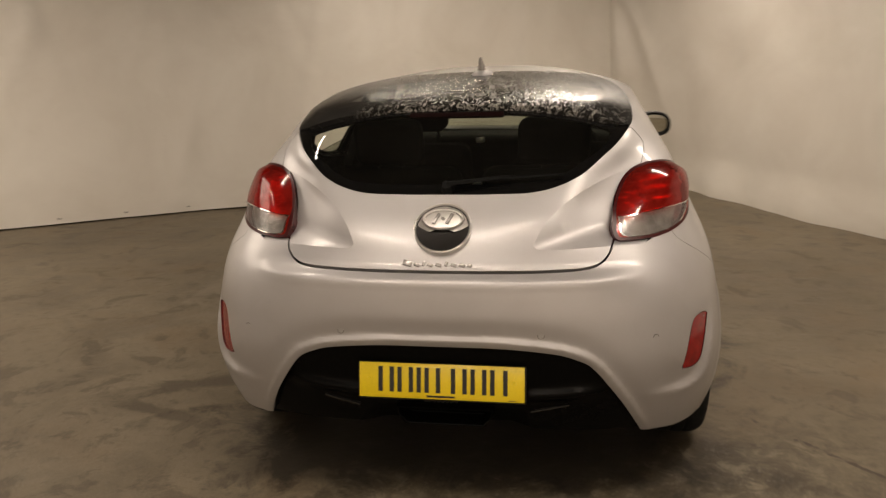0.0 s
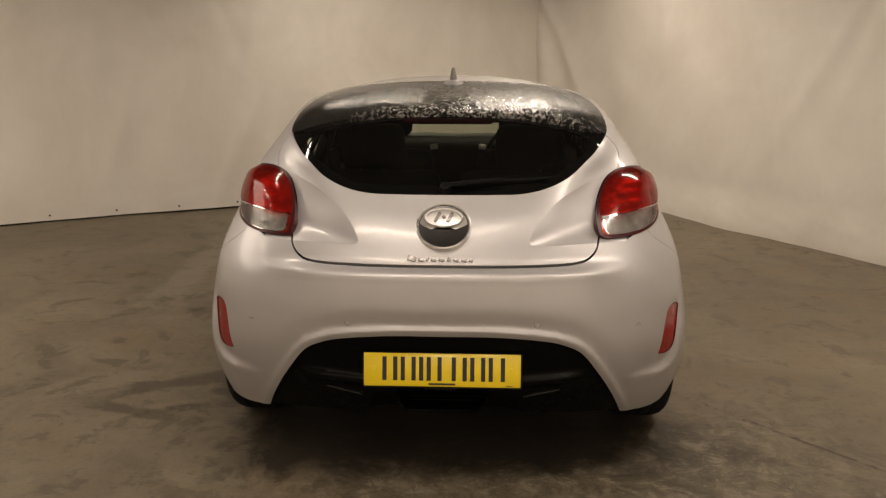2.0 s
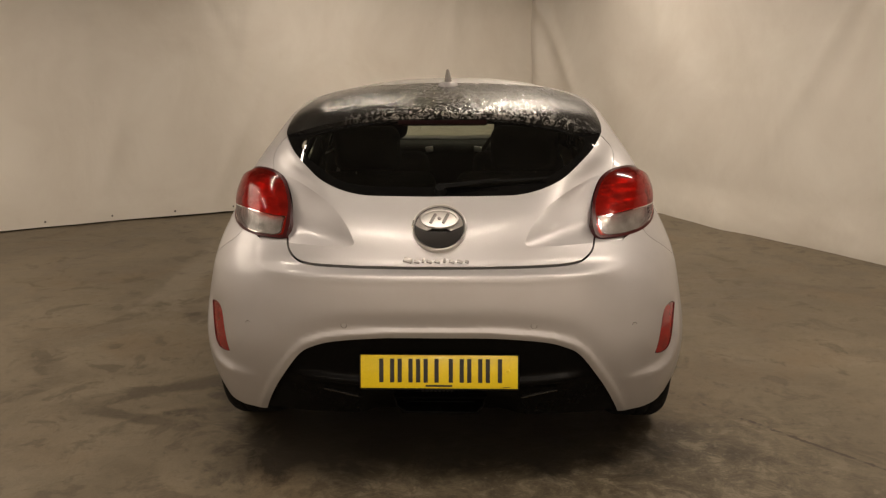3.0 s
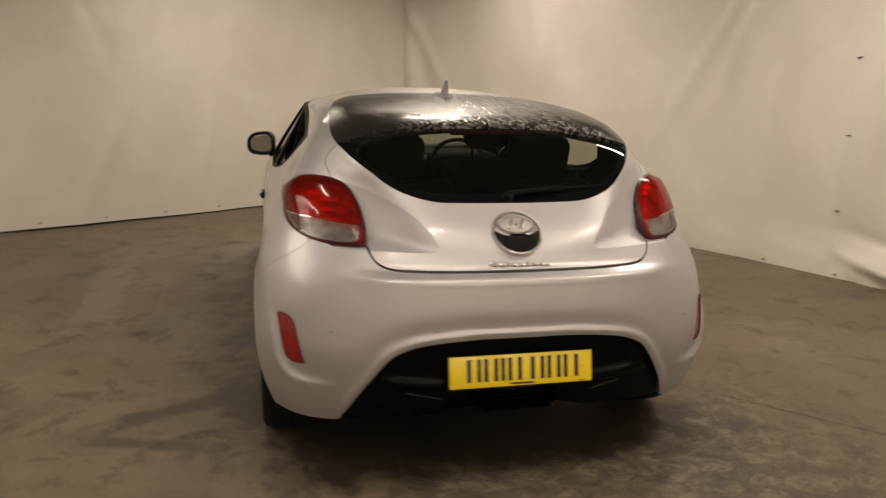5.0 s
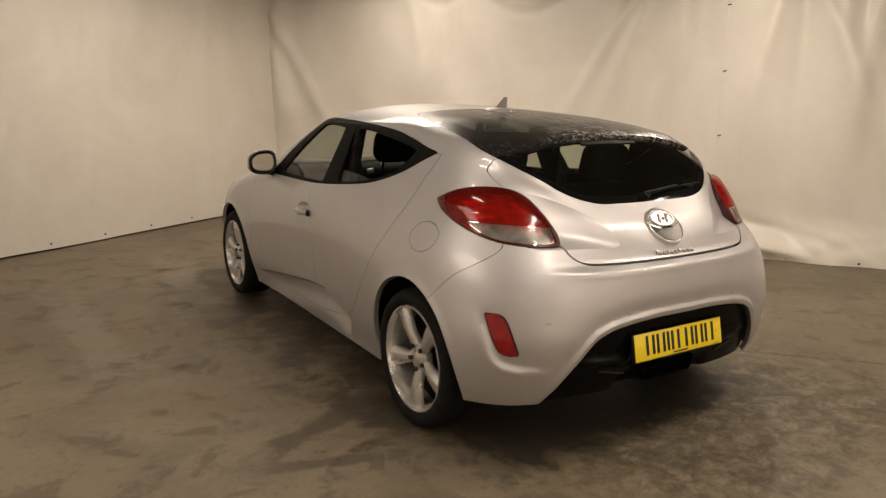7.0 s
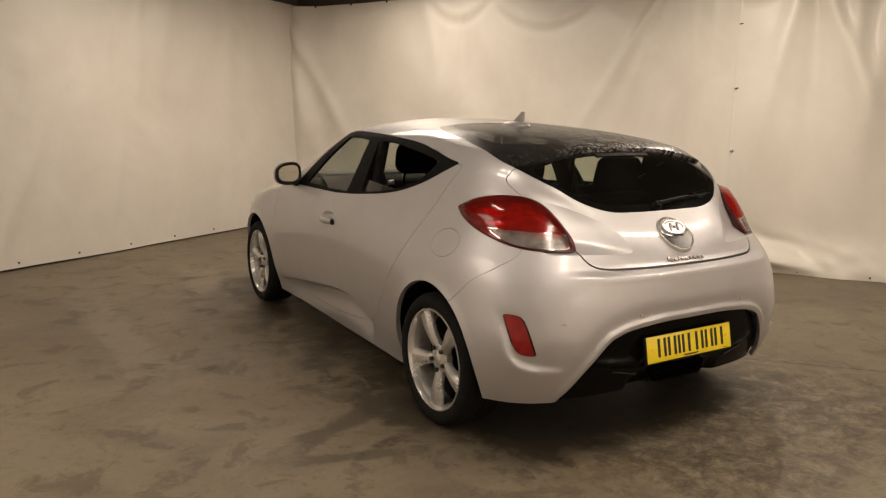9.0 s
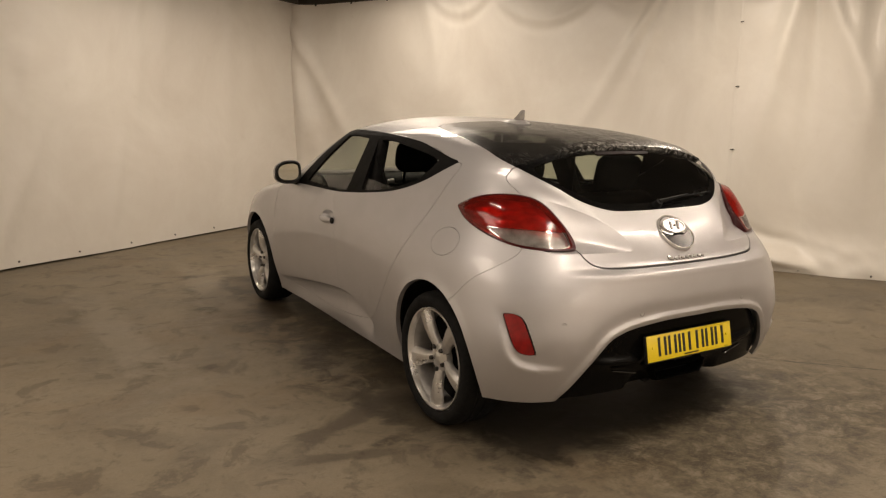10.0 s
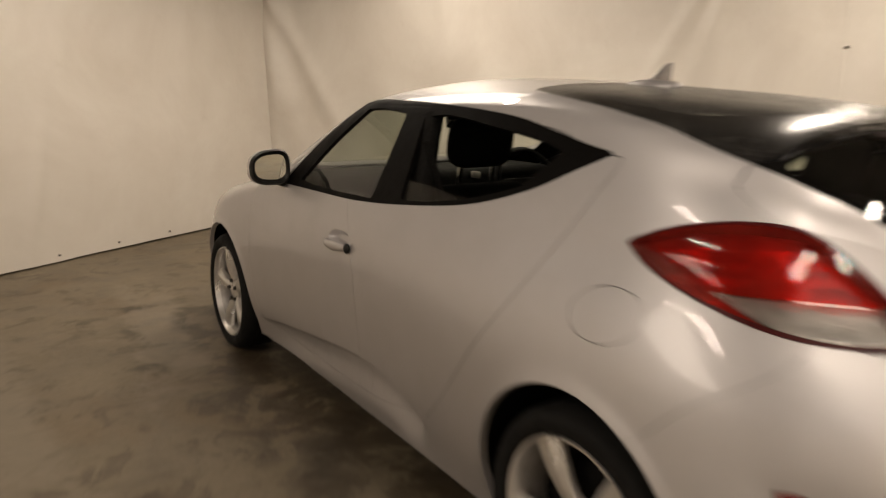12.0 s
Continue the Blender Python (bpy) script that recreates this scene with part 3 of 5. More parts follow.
def hung(seed, length, slack, given, swags=(), low_folds=()):
    """How far a hung sheet stands off its wall at s along it and z up: bows, folds that run down from its hooks, a loose foot."""
    rng = random.Random(seed)
    folds = list(given)
    s = max(f[0] for f in folds) + 1.0
    while s < length:
        for _ in range(rng.choice((1, 2, 2, 3))):
            folds.append((s, rng.uniform(-0.55, 0.55), rng.uniform(0.03, 0.07), rng.uniform(0.5, 1.0) * rng.choice((1, 1, -0.8)), rng.uniform(0.8, 2.6)))
        s += rng.uniform(0.55, 1.25)

    def off(s, z):
        t = SHEET_TOP - z
        d = 0.10 * noise.noise(Vector((s * 0.45, seed, z * 0.25)))
        d += slack * 0.045 * noise.noise(Vector((s * 1.2 + 0.25 * z, seed + 7.0, z * 0.20)))
        d += slack * 0.018 * noise.noise(Vector((s * 2.2 + 1.2 * z, seed + 21.0, z * 1.1 - 0.6 * s)))
        for s0, lean, width, high, reach in folds:
            w = width + 0.05 * t
            x = s - s0 - lean * t
            if abs(x) < 3 * w:
                d += slack * 0.045 * high * math.exp(-(x / w) ** 2) * smooth_step(-0.05, 0.25, t) * math.exp(-(t / reach) ** 2)
        for s0, lean, width, high, mid_z, reach in low_folds:
            x = (s - s0 - lean * t) / width
            if abs(x) < 3:
                d += 0.022 * high * math.exp(-x * x) * math.exp(-((z - mid_z) / reach) ** 2)
        for s1, half, low in swags:
            u = (s - s1) / half
            if abs(u) < 1:
                x = (z - low - 0.28 * u * u) / 0.05
                d += 0.015 * (math.exp(-x * x) - 0.6 * math.exp(-(x + 2.2) ** 2)) * (1 - u * u) ** 0.5
        if slack > 0.7:
            foot_out = 0.05 + 0.06 * noise.noise(Vector((s * 1.7, seed, 3.0))) + 0.10 * math.exp(-((s - 6.15) / 0.45) ** 2)
            d += foot_out * smooth_step(0.42, 0.0, z) + (0.005 + 0.016 * math.exp(-((s - 6.2) / 0.6) ** 2)) * smooth_step(0.5, 0.1, z) * noise.noise(Vector((s * 7.0, z * 10.0 + s * 3.0, seed)))
            # a crumple where the foot has slid into a roll
            d += math.exp(-((s - 6.05) / 0.26) ** 2) * (0.11 * math.exp(-((z - 0.13 - 0.15 * (6.05 - s)) / 0.055) ** 2) - 0.045 * math.exp(-((z - 0.29 - 0.20 * (6.05 - s)) / 0.06) ** 2))
            d += 0.17 * math.exp(-(s / 0.24) ** 2) * (0.6 + 0.4 * z / SHEET_TOP)
            return d * float(smooth_step(0.0, 0.15, s) * 0.2 + 0.8) + 0.03
        return d * float(smooth_step(0.0, 0.5, s) * 0.85 + 0.15) + 0.03
    return off


def sheet_wall(name, start, way, length, inward, off, label, gap=0.014, step=0.03):
    nx, nz = int(length / step), 108
    verts, faces = [], []
    for i in range(nx + 1):
        s = length * i / nx
        for k in range(nz + 1):
            z = SHEET_TOP * k / nz
            p = start + way * s + inward * off(s, z)
            verts.append((p.x, p.y, z + gap + (0.006 * noise.noise(Vector((s * 0.8, 4.0, 9.0))) if k == 0 else 0)))
    for i in range(nx):
        for k in range(nz):
            a = i * (nz + 1) + k
            faces.append((a, a + nz + 1, a + nz + 2, a + 1))
    return tagged(mesh_object(name, verts, faces, SHEETING), label, "wall", kind="structure")


def closing_wall(name, a, b):
    way = (b - a).normalized()
    side = Vector((-way.y, way.x, 0)) * 0.15
    bm = bmesh.new()
    low = [bm.verts.new(p) for p in (a, b, b + side, a + side)]
    top = [bm.verts.new(v.co + Vector((0, 0, CEIL))) for v in low]
    bm.faces.new(low)
    bm.faces.new(top)
    for k in range(4):
        bm.faces.new((low[k], low[(k + 1) % 4], top[(k + 1) % 4], top[k]))
    return tagged(part(name, bm, SHEETING), "plain wall closing the hall", "wall", kind="structure")


END_A, END_B = CORNER + ALONG_A * LONG_A, CORNER + ALONG_B * LONG_B
FAR = CORNER + ALONG_A * LONG_A + ALONG_B * LONG_B
bm = bmesh.new()
cells = 60
grid = [[bm.verts.new(CORNER + ALONG_A * (LONG_A * i / cells * 1.04 - 0.2) + ALONG_B * (LONG_B * k / cells * 1.04 - 0.2)
                      + Vector((0, 0, 0.004 * noise.noise(Vector((i * 0.4, k * 0.4, 0))) - 0.003)))
         for k in range(cells + 1)] for i in range(cells + 1)]
for i in range(cells):
    for k in range(cells):
        bm.faces.new((grid[i][k], grid[i][k + 1], grid[i + 1][k + 1], grid[i + 1][k]))
tagged(part("floor", bm, FLOOR, smooth=30), "stained damp brown-grey concrete floor with scuffs and painted-in shade round the car", "floor", kind="structure")
# folds: metres along the wall at the top, lean, width, depth, reach downwards
WEST_FOLDS = ((2.54, 0.14, 0.07, 0.7, 2.8), (2.14, 0.21, 0.08, 0.5, 2.6), (1.28, 0.07, 0.06, 0.6, 2.4), (3.5, -0.05, 0.06, 0.5, 1.0))
# folds that show only low down: metres along the wall at the top, lean, width, depth, middle height, reach
WEST_LOW = ((3.02, 0.48, 0.10, 1.4, 0.75, 0.75), (2.55, 0.22, 0.07, 1.0, 0.65, 0.55), (3.62, 0.22, 0.08, 1.0, 1.5, 0.7), (4.6, 0.30, 0.10, 0.8, 0.9, 0.7))
EAST_FOLDS = ((-0.20, 0.28, 0.05, 1.2, 2.6), (-0.15, 0.56, 0.05, 1.1, 2.0), (4.92, -0.59, 0.030, 0.9, 1.7), (4.99, -0.39, 0.030, 0.9, 1.5), (5.10, 0.06, 0.06, 0.6, 2.2), (5.35, -0.05, 0.04, 0.5, 1.5),
              (6.12, -0.20, 0.05, 1.6, 2.8), (6.22, 0.02, 0.05, -1.9, 3.2), (6.18, 0.44, 0.045, 1.6, 2.1), (6.5, 0.12, 0.04, 1.2, 2.4), (6.9, -0.15, 0.06, 1.3, 2.4), (2.0, 0.2, 0.08, 0.5, 1.6), (2.6, -0.2, 0.05, 0.5, 0.9))
WEST_OFF = hung(2, LONG_A, 0.6, WEST_FOLDS, (), WEST_LOW)
EAST_OFF = hung(31, LONG_B, 1.0, EAST_FOLDS, ((3.58, 0.62, 2.44), (2.5, 0.45, 2.58), (4.5, 0.35, 2.60), (5.75, 0.4, 2.55), (7.2, 0.5, 2.5)))
wall_west = sheet_wall("wall_west", CORNER, ALONG_A, LONG_A, ALONG_B, WEST_OFF, "off-white plastic sheeting hung flat along the wall")
wall_east = sheet_wall("wall_east", CORNER, ALONG_B, LONG_B, ALONG_A, EAST_OFF, "off-white plastic sheeting hung in loose folds", -0.010)
closing_wall("wall_south", END_A - ALONG_B * 0.3, FAR)
closing_wall("wall_north", FAR, END_B - ALONG_A * 0.3)
bm = bmesh.new()
low = [bm.verts.new(CORNER + ALONG_A * a + ALONG_B * b + Vector((0, 0, CEIL))) for a, b in ((-0.4, -0.4), (LONG_A + 0.4, -0.4), (LONG_A + 0.4, LONG_B + 0.4), (-0.4, LONG_B + 0.4))]
bm.faces.new(low)
top = bmesh.ops.extrude_face_region(bm, geom=list(bm.faces))
bmesh.ops.translate(bm, verts=[v for v in top["geom"] if isinstance(v, bmesh.types.BMVert)], vec=(0, 0, 0.15))
tagged(part("ceiling", bm, CEILING), "low dark brown ceiling above the sheeting", "ceiling", kind="structure")
for name, start, way, length, inward in (("trim", CORNER, ALONG_A, LONG_A, ALONG_B), ("trim", CORNER, ALONG_B, LONG_B, ALONG_A)):
    turn = way.to_track_quat("X", "Z").to_matrix().to_4x4()
    mid = start + way * (length / 2) - inward * 0.06
    bm = box(length + 0.3, 0.04, 0.20, mid + Vector((0, 0, CEIL - 0.12)), 0.004, turn=turn)
    tagged(part(name, bm, CEILING), "dark timber batten holding the top of the sheeting", "batten", kind="structure")
    if way is ALONG_B:
        continue
    # added dark strip: stands in for the shade in the gap below the sheet
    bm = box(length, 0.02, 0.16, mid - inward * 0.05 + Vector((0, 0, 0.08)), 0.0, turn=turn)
    tagged(part("baseboard", bm, GAP_SHADE), "dark strip standing in for the shade under the sheeting", "baseboard", kind="structure")


def tube_or_fill(at, along_way, watts, length, breadth):
    """The light of a bare fluorescent batten; broad ones are added fill panels."""
    data = bpy.data.lights.new("tube_or_fill_light", "AREA")
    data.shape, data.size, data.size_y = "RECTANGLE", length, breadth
    data.energy, data.color = watts, LIGHT_COLOUR
    ob = new("tube_or_fill_light", data)
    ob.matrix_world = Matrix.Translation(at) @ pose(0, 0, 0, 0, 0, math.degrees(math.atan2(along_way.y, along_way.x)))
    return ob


for a, b, watts, length, breadth, turned in TUBES_AND_FILLS:
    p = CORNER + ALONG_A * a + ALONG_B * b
    tube_or_fill((p.x, p.y, CEIL - 0.09), ALONG_A * math.cos(radians(turned)) + ALONG_B * math.sin(radians(turned)), watts, length, breadth)


# eyelets along the foot of the west sheet, and the laced seam of the east one
def eyelet(at, inward, size=0.009):
    turn = inward.to_track_quat("Z", "Y").to_matrix().to_4x4()
    bm = lathe([(0.0, 0.002), (size * 0.45, 0.002), (size * 0.55, 0.005), (size, 0.004), (size * 1.1, -0.004)], 16, "Z")
    bmesh.ops.transform(bm, matrix=Matrix.Translation(at) @ turn, verts=bm.verts)
    return bm


s_at = 0.5
while s_at < 9.5:
    p = CORNER + ALONG_A * s_at + ALONG_B * (WEST_OFF(s_at, 0.05) + 0.003) + Vector((0, 0, 0.062))
    part("eyelet", eyelet(p, ALONG_B), EYELET, wall_west, "dark metal eyelet", smooth=50)
    s_at += 0.60
for s_at in (5.05, 5.66, 6.27, 6.86, 7.46, 8.06):
    p = CORNER + ALONG_B * s_at + ALONG_A * (EAST_OFF(s_at, 0.02) + 0.003) + Vector((0, 0, 0.026))
    part("eyelet", eyelet(p, ALONG_A), EYELET, wall_east, "dark metal eyelet", smooth=50)
SEAM = 5.58
bm, rows = bmesh.new(), []
for k in range(61):
    z = 0.10 + (SHEET_TOP - 0.12) * k / 60
    rows.append([bm.verts.new(CORNER + ALONG_B * (SEAM + ds) + ALONG_A * (EAST_OFF(SEAM + ds, z) + up) + Vector((0, 0, z))) for ds, up in ((-0.016, 0.001), (-0.010, 0.003), (0.010, 0.003), (0.014, 0.001))])
for a, b in zip(rows, rows[1:]):
    for j in range(3):
        bm.faces.new((a[j], a[j + 1], b[j + 1], b[j]))
part("seam", bm, SHEETING, wall_east, "overlapped sheet seam", smooth=60)
for z in (0.52, 1.11, 1.70, 2.29):
    p = CORNER + ALONG_B * (SEAM + 0.015) + ALONG_A * (EAST_OFF(SEAM + 0.015, z) + 0.012) + Vector((0, 0, z))
    bm = box(0.034, 0.008, 0.010, p, 0.003, turn=ALONG_B.to_track_quat("X", "Z").to_matrix().to_4x4() @ pose(0, 0, 0, 0, -8, 0))
    part("tie", bm, EYELET, wall_east, "dark lacing tie", smooth=40)

# clips that hold the top of the east sheet
for k in range(9):
    s_at = 0.35 + 0.55 * k
    p = CORNER + ALONG_B * s_at + ALONG_A * (EAST_OFF(s_at, SHEET_TOP) + 0.006) + Vector((0, 0, SHEET_TOP - 0.006))
    bm = box(0.018, 0.014, 0.05, p, 0.003, turn=ALONG_B.to_track_quat("X", "Z").to_matrix().to_4x4())
    part("clip", bm, EYELET, wall_east, "dark clip", smooth=40)

# ---- the car ----
car = new("hatchback_car")
car.empty_display_size = 0.3
tagged(car, "silver hatchback car with a dusty black glass tailgate", "car")
DEG = 0.0125          # metres of skin for a degree round the tail


def round_tail(v):
    """Degrees round an upright axis in the tail, turned to metres, and height."""
    return np.stack((np.degrees(np.arctan2(np.abs(v[:, 0]), 0.9 - v[:, 1])) * DEG, v[:, 2]), 1)


def tail_loop(points, **k):
    return rounded([(a * DEG, z) for a, z in points], **k)


def from_rear(v):
    return np.stack((np.abs(v[:, 0]), v[:, 2]), 1)


def from_side(v):
    return np.stack((v[:, 1], v[:, 2]), 1)


def region(project, loop, where=None):
    """A field that is negative inside the loop, seen by that projection."""
    lo, hi = loop.min(0) - 0.08, loop.max(0) + 0.08

    def field(v):
        q = project(v)
        near = np.all((q > lo) & (q < hi), 1)
        if where is not None:
            near &= where(v)
        d = np.ones(len(v))
        if near.any():
            d[near] = inside_of(q[near], loop)
        return d
    return field


def score(sheet, field):
    a, b = sheet.cut(field)
    s = a.joined(b)
    key = np.round(s.v, 7)
    _, first, back = np.unique(key, axis=0, return_index=True, return_inverse=True)
    return Sheet(s.v[first], s.n[first], back.reshape(-1)[s.f]).tidy()


def panel(rest, field, gap=0.0022):
    """Lifts a panel out of the skin, leaving a shut line round it."""
    wide = gap if callable(gap) else (lambda v: gap)
    piece, _ = rest.cut(lambda v: field(v) + wide(v))
    _, rest = rest.cut(lambda v: field(v) - wide(v))
    return piece, rest


def sides(sheet):
    return sheet.cut(lambda v: v[:, 0])


verts, tris = skin()
rest = Sheet(verts, normals_of(verts, tris), tris).polished(4)

# foot of the body, and the wheel arches
foot = eased((0.0, 0.35, 0.50, 0.95, 1.25, 2.8, 3.1, 3.7, 4.3), (0.262, 0.240, 0.232, 0.18, 0.150, 0.140, 0.16, 0.20, 0.20))
_, rest = rest.cut(lambda v: v[:, 2] - foot(v[:, 1]))
ARCH = 0.368
for axle in (REAR_AXLE, FRONT_AXLE):
    def arch(v, axle=axle):
        d = np.hypot(v[:, 1] - axle - 0.004, v[:, 2] - AXLE_Z) - ARCH
        return np.where(np.abs(v[:, 0]) > 0.45, d, 1.0)
    _, rest = rest.cut(arch)

# openings, taken out of the smooth skin
LAMP = tail_loop(((75.8, 1.014), (68.5, 1.056), (61, 1.076), (53, 1.074), (47.0, 1.048), (41.6, 0.988), (37.4, 0.918), (36.3, 0.872),
                  (39.5, 0.868), (46.7, 0.871), (54.5, 0.890), (64.6, 0.935), (71.5, 0.974)), sharp=(0, 7))
lamp, rest = rest.cut(region(round_tail, LAMP))
REFLEX = tail_loop(((52.7, 0.628), (49.8, 0.629), (47.6, 0.610), (45.7, 0.537), (44.4, 0.470), (46.6, 0.468), (48.9, 0.480), (50.4, 0.520)), sharp=(0, 4))
reflex, rest = rest.cut(region(round_tail, REFLEX))
SIDE_GLASS = rounded(((2.66, 0.953), (2.25, 0.956), (1.935, 0.961), (1.61, 0.984), (1.30, 1.022), (1.08, 1.082), (0.93, 1.150), (0.828, 1.196),
                      (0.925, 1.209), (1.09, 1.242), (1.264, 1.273), (1.595, 1.299), (1.97, 1.312), (2.20, 1.313), (2.29, 1.297), (2.40, 1.205), (2.50, 1.110)), sharp=(0, 7))
side_glass, rest = rest.cut(region(from_side, SIDE_GLASS, lambda v: np.abs(v[:, 0]) > 0.3))
TAIL_GLASS = [(0, 0.248), (0.158, 0.247), (0.277, 0.245), (0.368, 0.268), (0.452, 0.322), (0.527, 0.406), (0.578, 0.506), (0.602, 0.602),
              (0.604, 0.733), (0.592, 0.90), (0.566, 1.08), (0.530, 1.24), (0.478, 1.39), (0.30, 1.432), (0, 1.445)]
half = rounded(TAIL_GLASS, closed=False, sharp=(12,))
TAIL_LOOP = np.concatenate((half, (half * (-1, 1))[-2:0:-1]))
tail_glass, rest = rest.cut(region(lambda v: v[:, :2], TAIL_LOOP, lambda v: v[:, 2] > 0.9))
tail_glass = tail_glass.polished(30)
half = rounded([(0, 3.15), (0.40, 3.08), (0.62, 2.90), (0.69, 2.74), (0.62, 2.47), (0.555, 2.32), (0.30, 2.36), (0, 2.37)], closed=False, sharp=(3, 5))
FRONT_LOOP = np.concatenate((half, (half * (-1, 1))[-2:0:-1]))
windscreen, rest = rest.cut(region(lambda v: v[:, :2], FRONT_LOOP, lambda v: v[:, 2] > 0.9))
half = rounded([(0, 0.576), (0.18, 0.575), (0.33, 0.562), (0.404, 0.544), (0.462, 0.512), (0.525, 0.43), (0.572, 0.355), (0.618, 0.262), (0.66, 0.15)], closed=False)
VALANCE_LOOP = np.concatenate((half, (half * (-1, 1))[::-1][:-1]))
valance, rest = rest.cut(region(lambda v: v[:, [0, 2]], VALANCE_LOOP, lambda v: v[:, 1] < 0.8))

# pressings: scoops beside the lamps, pockets round the reflectors, the door scallop, the lip over the valance
POCKET = tail_loop(((55.5, 0.66), (53.9, 0.61), (52.2, 0.54), (50.7, 0.47), (48.9, 0.431), (45.8, 0.413), (40.9, 0.408), (34.5, 0.404)), closed=False)
POCKET_LOOP = np.concatenate((POCKET, [(30 * DEG, 0.44), (34 * DEG, 0.62), (44 * DEG, 0.76), (56 * DEG, 0.76)]))
pocket_field = region(round_tail, POCKET_LOOP)
rest = score(rest, pocket_field)


def pocket_depth(v):
    d, frac = along(round_tail(v), POCKET)
    k = 0.014 * smooth_step(0.0, 0.016, d) * smooth_step(0.17, 0.02, d) * smooth_step(1.0, 0.72, frac) * smooth_step(0.02, 0.34, frac)
    return np.where(pocket_field(v) < 0, k, 0)


out = rest.n * (1, 1, 0)
rest.v -= out * pocket_depth(rest.v)[:, None]
d, frac = along(round_tail(rest.v), POCKET)
rest.v += out * (np.where(pocket_field(rest.v) >= 0, 0.004 * np.exp(-(d / 0.03) ** 2), 0) * smooth_step(1.0, 0.7, frac) * smooth_step(0.02, 0.34, frac))[:, None]

lip_field = region(lambda v: v[:, [0, 2]], VALANCE_LOOP, lambda v: v[:, 1] < 0.8)
for edge in (0.022, 0.034):
    rest = score(rest, lambda v: lip_field(v) - edge)
near_lip = lip_field(rest.v)
low_end = smooth_step(0.23, 0.34, rest.v[:, 2])
rest.v[:, 1] -= low_end * 0.011 * np.clip((0.034 - near_lip) / 0.012, 0, 1) - 0.007 * np.clip((0.022 - near_lip) / 0.022, 0, 1)
rest.v[:, 1] += 0.006 * smooth_step(0.10, 0.034, near_lip) * np.where(near_lip >= 0.034, 1, 0) + np.where(near_lip < 0.034, 0.006, 0)
d = np.minimum(*[np.abs(np.hypot(rest.v[:, 1] - a - 0.004, rest.v[:, 2] - AXLE_Z) - ARCH) for a in (REAR_AXLE, FRONT_AXLE)])
lip = np.where(np.abs(rest.v[:, 0]) > 0.5, 0.006 * np.exp(-(d / 0.02) ** 2), 0)
rest.v[:, 0] += np.sign(rest.v[:, 0]) * lip
SCOOP = rounded(((0.66, 1.085), (0.585, 1.066), (0.492, 1.037), (0.405, 0.997), (0.352, 0.962), (0.306, 0.915), (0.280, 0.868),
                 (0.300, 0.857), (0.377, 0.856), (0.48, 0.857), (0.62, 0.857)), closed=False, sharp=(6,))
SCOOP_LOOP = np.concatenate((SCOOP, [(0.72, 0.9), (0.72, 1.05)]))
scoop_field = region(from_rear, SCOOP_LOOP, lambda v: v[:, 1] < 0.75)
scoop, rest = rest.cut(scoop_field)
upper, _ = along(from_rear(scoop.v), SCOOP[:49])
lower, _ = along(from_rear(scoop.v), SCOOP[48:])
scoop.v[:, 1] += np.minimum(0.34 * upper, 1.1 * lower) * smooth_step(0.46, 0.34, scoop.v[:, 1])
SCALLOP = rounded(((3.02, 0.262), (2.80, 0.292), (2.496, 0.331), (2.066, 0.386), (1.80, 0.404), (1.66, 0.388), (1.547, 0.348), (1.44, 0.290)), closed=False)
SCALLOP_LOOP = np.concatenate((SCALLOP, [(1.5, 0.02), (3.02, 0.02)]))
scallop, rest = rest.cut(region(from_side, SCALLOP_LOOP, lambda v: np.abs(v[:, 0]) > 0.5))
d, frac = along(from_side(scallop.v), SCALLOP)
scallop.v[:, 0] -= np.sign(scallop.v[:, 0]) * 0.042 * np.minimum(d / 0.026, 1) * smooth_step(0.20, 0.06, d) * smooth_step(0.0, 0.25, frac) * smooth_step(1.0, 0.9, frac)
rest = rest.joined(scoop).joined(scallop)
rest.n = normals_of(rest.v, rest.f)
rest = rest.polished(1)

# panels with their shut lines
LID = rounded(((0, 0.7985), (0.142, 0.7988), (0.331, 0.800), (0.44, 0.8035), (0.485, 0.816), (0.510, 0.840), (0.522, 0.868), (0.56, 0.93),
               (0.596, 0.99), (0.612, 1.05), (0.624, 1.085), (0.634, 1.115), (0.631, 1.140), (0.612, 1.163), (0.575, 1.188), (0.40, 1.215), (0, 1.225)), closed=False)
LID_LOOP = np.concatenate((LID, (LID * (-1, 1))[-2:0:-1]))
tailgate, rest = panel(rest, region(lambda v: v[:, [0, 2]], LID_LOOP, lambda v: v[:, 1] < 0.8), lambda v: 0.0010 + 0.0022 * smooth_step(1.0, 0.88, v[:, 2]))
BUMPER = tail_loop(((50.5, 0.90), (50.6, 0.855), (55.9, 0.798), (61.7, 0.741), (66.7, 0.661), (70.5, 0.60), (74, 0.5), (74, 0.1)), closed=False)
BUMPER_LOOP = np.concatenate(([(-0.1, 0.05), (-0.1, 0.90)], BUMPER[:-1], [(74 * DEG, 0.05)]))
rear_bumper, rest = panel(rest, region(round_tail, BUMPER_LOOP, lambda v: v[:, 1] < 0.9), 0.0008)
FLAP = np.array([(0.692 + 0.104 * math.cos(a) - 0.012 * math.sin(a), 0.857 + 0.061 * math.sin(a)) for a in np.linspace(0, 2 * math.pi, 48, endpoint=False)])
flap, rest = panel(rest, region(from_side, FLAP, lambda v: v[:, 0] < -0.3), 0.0010)
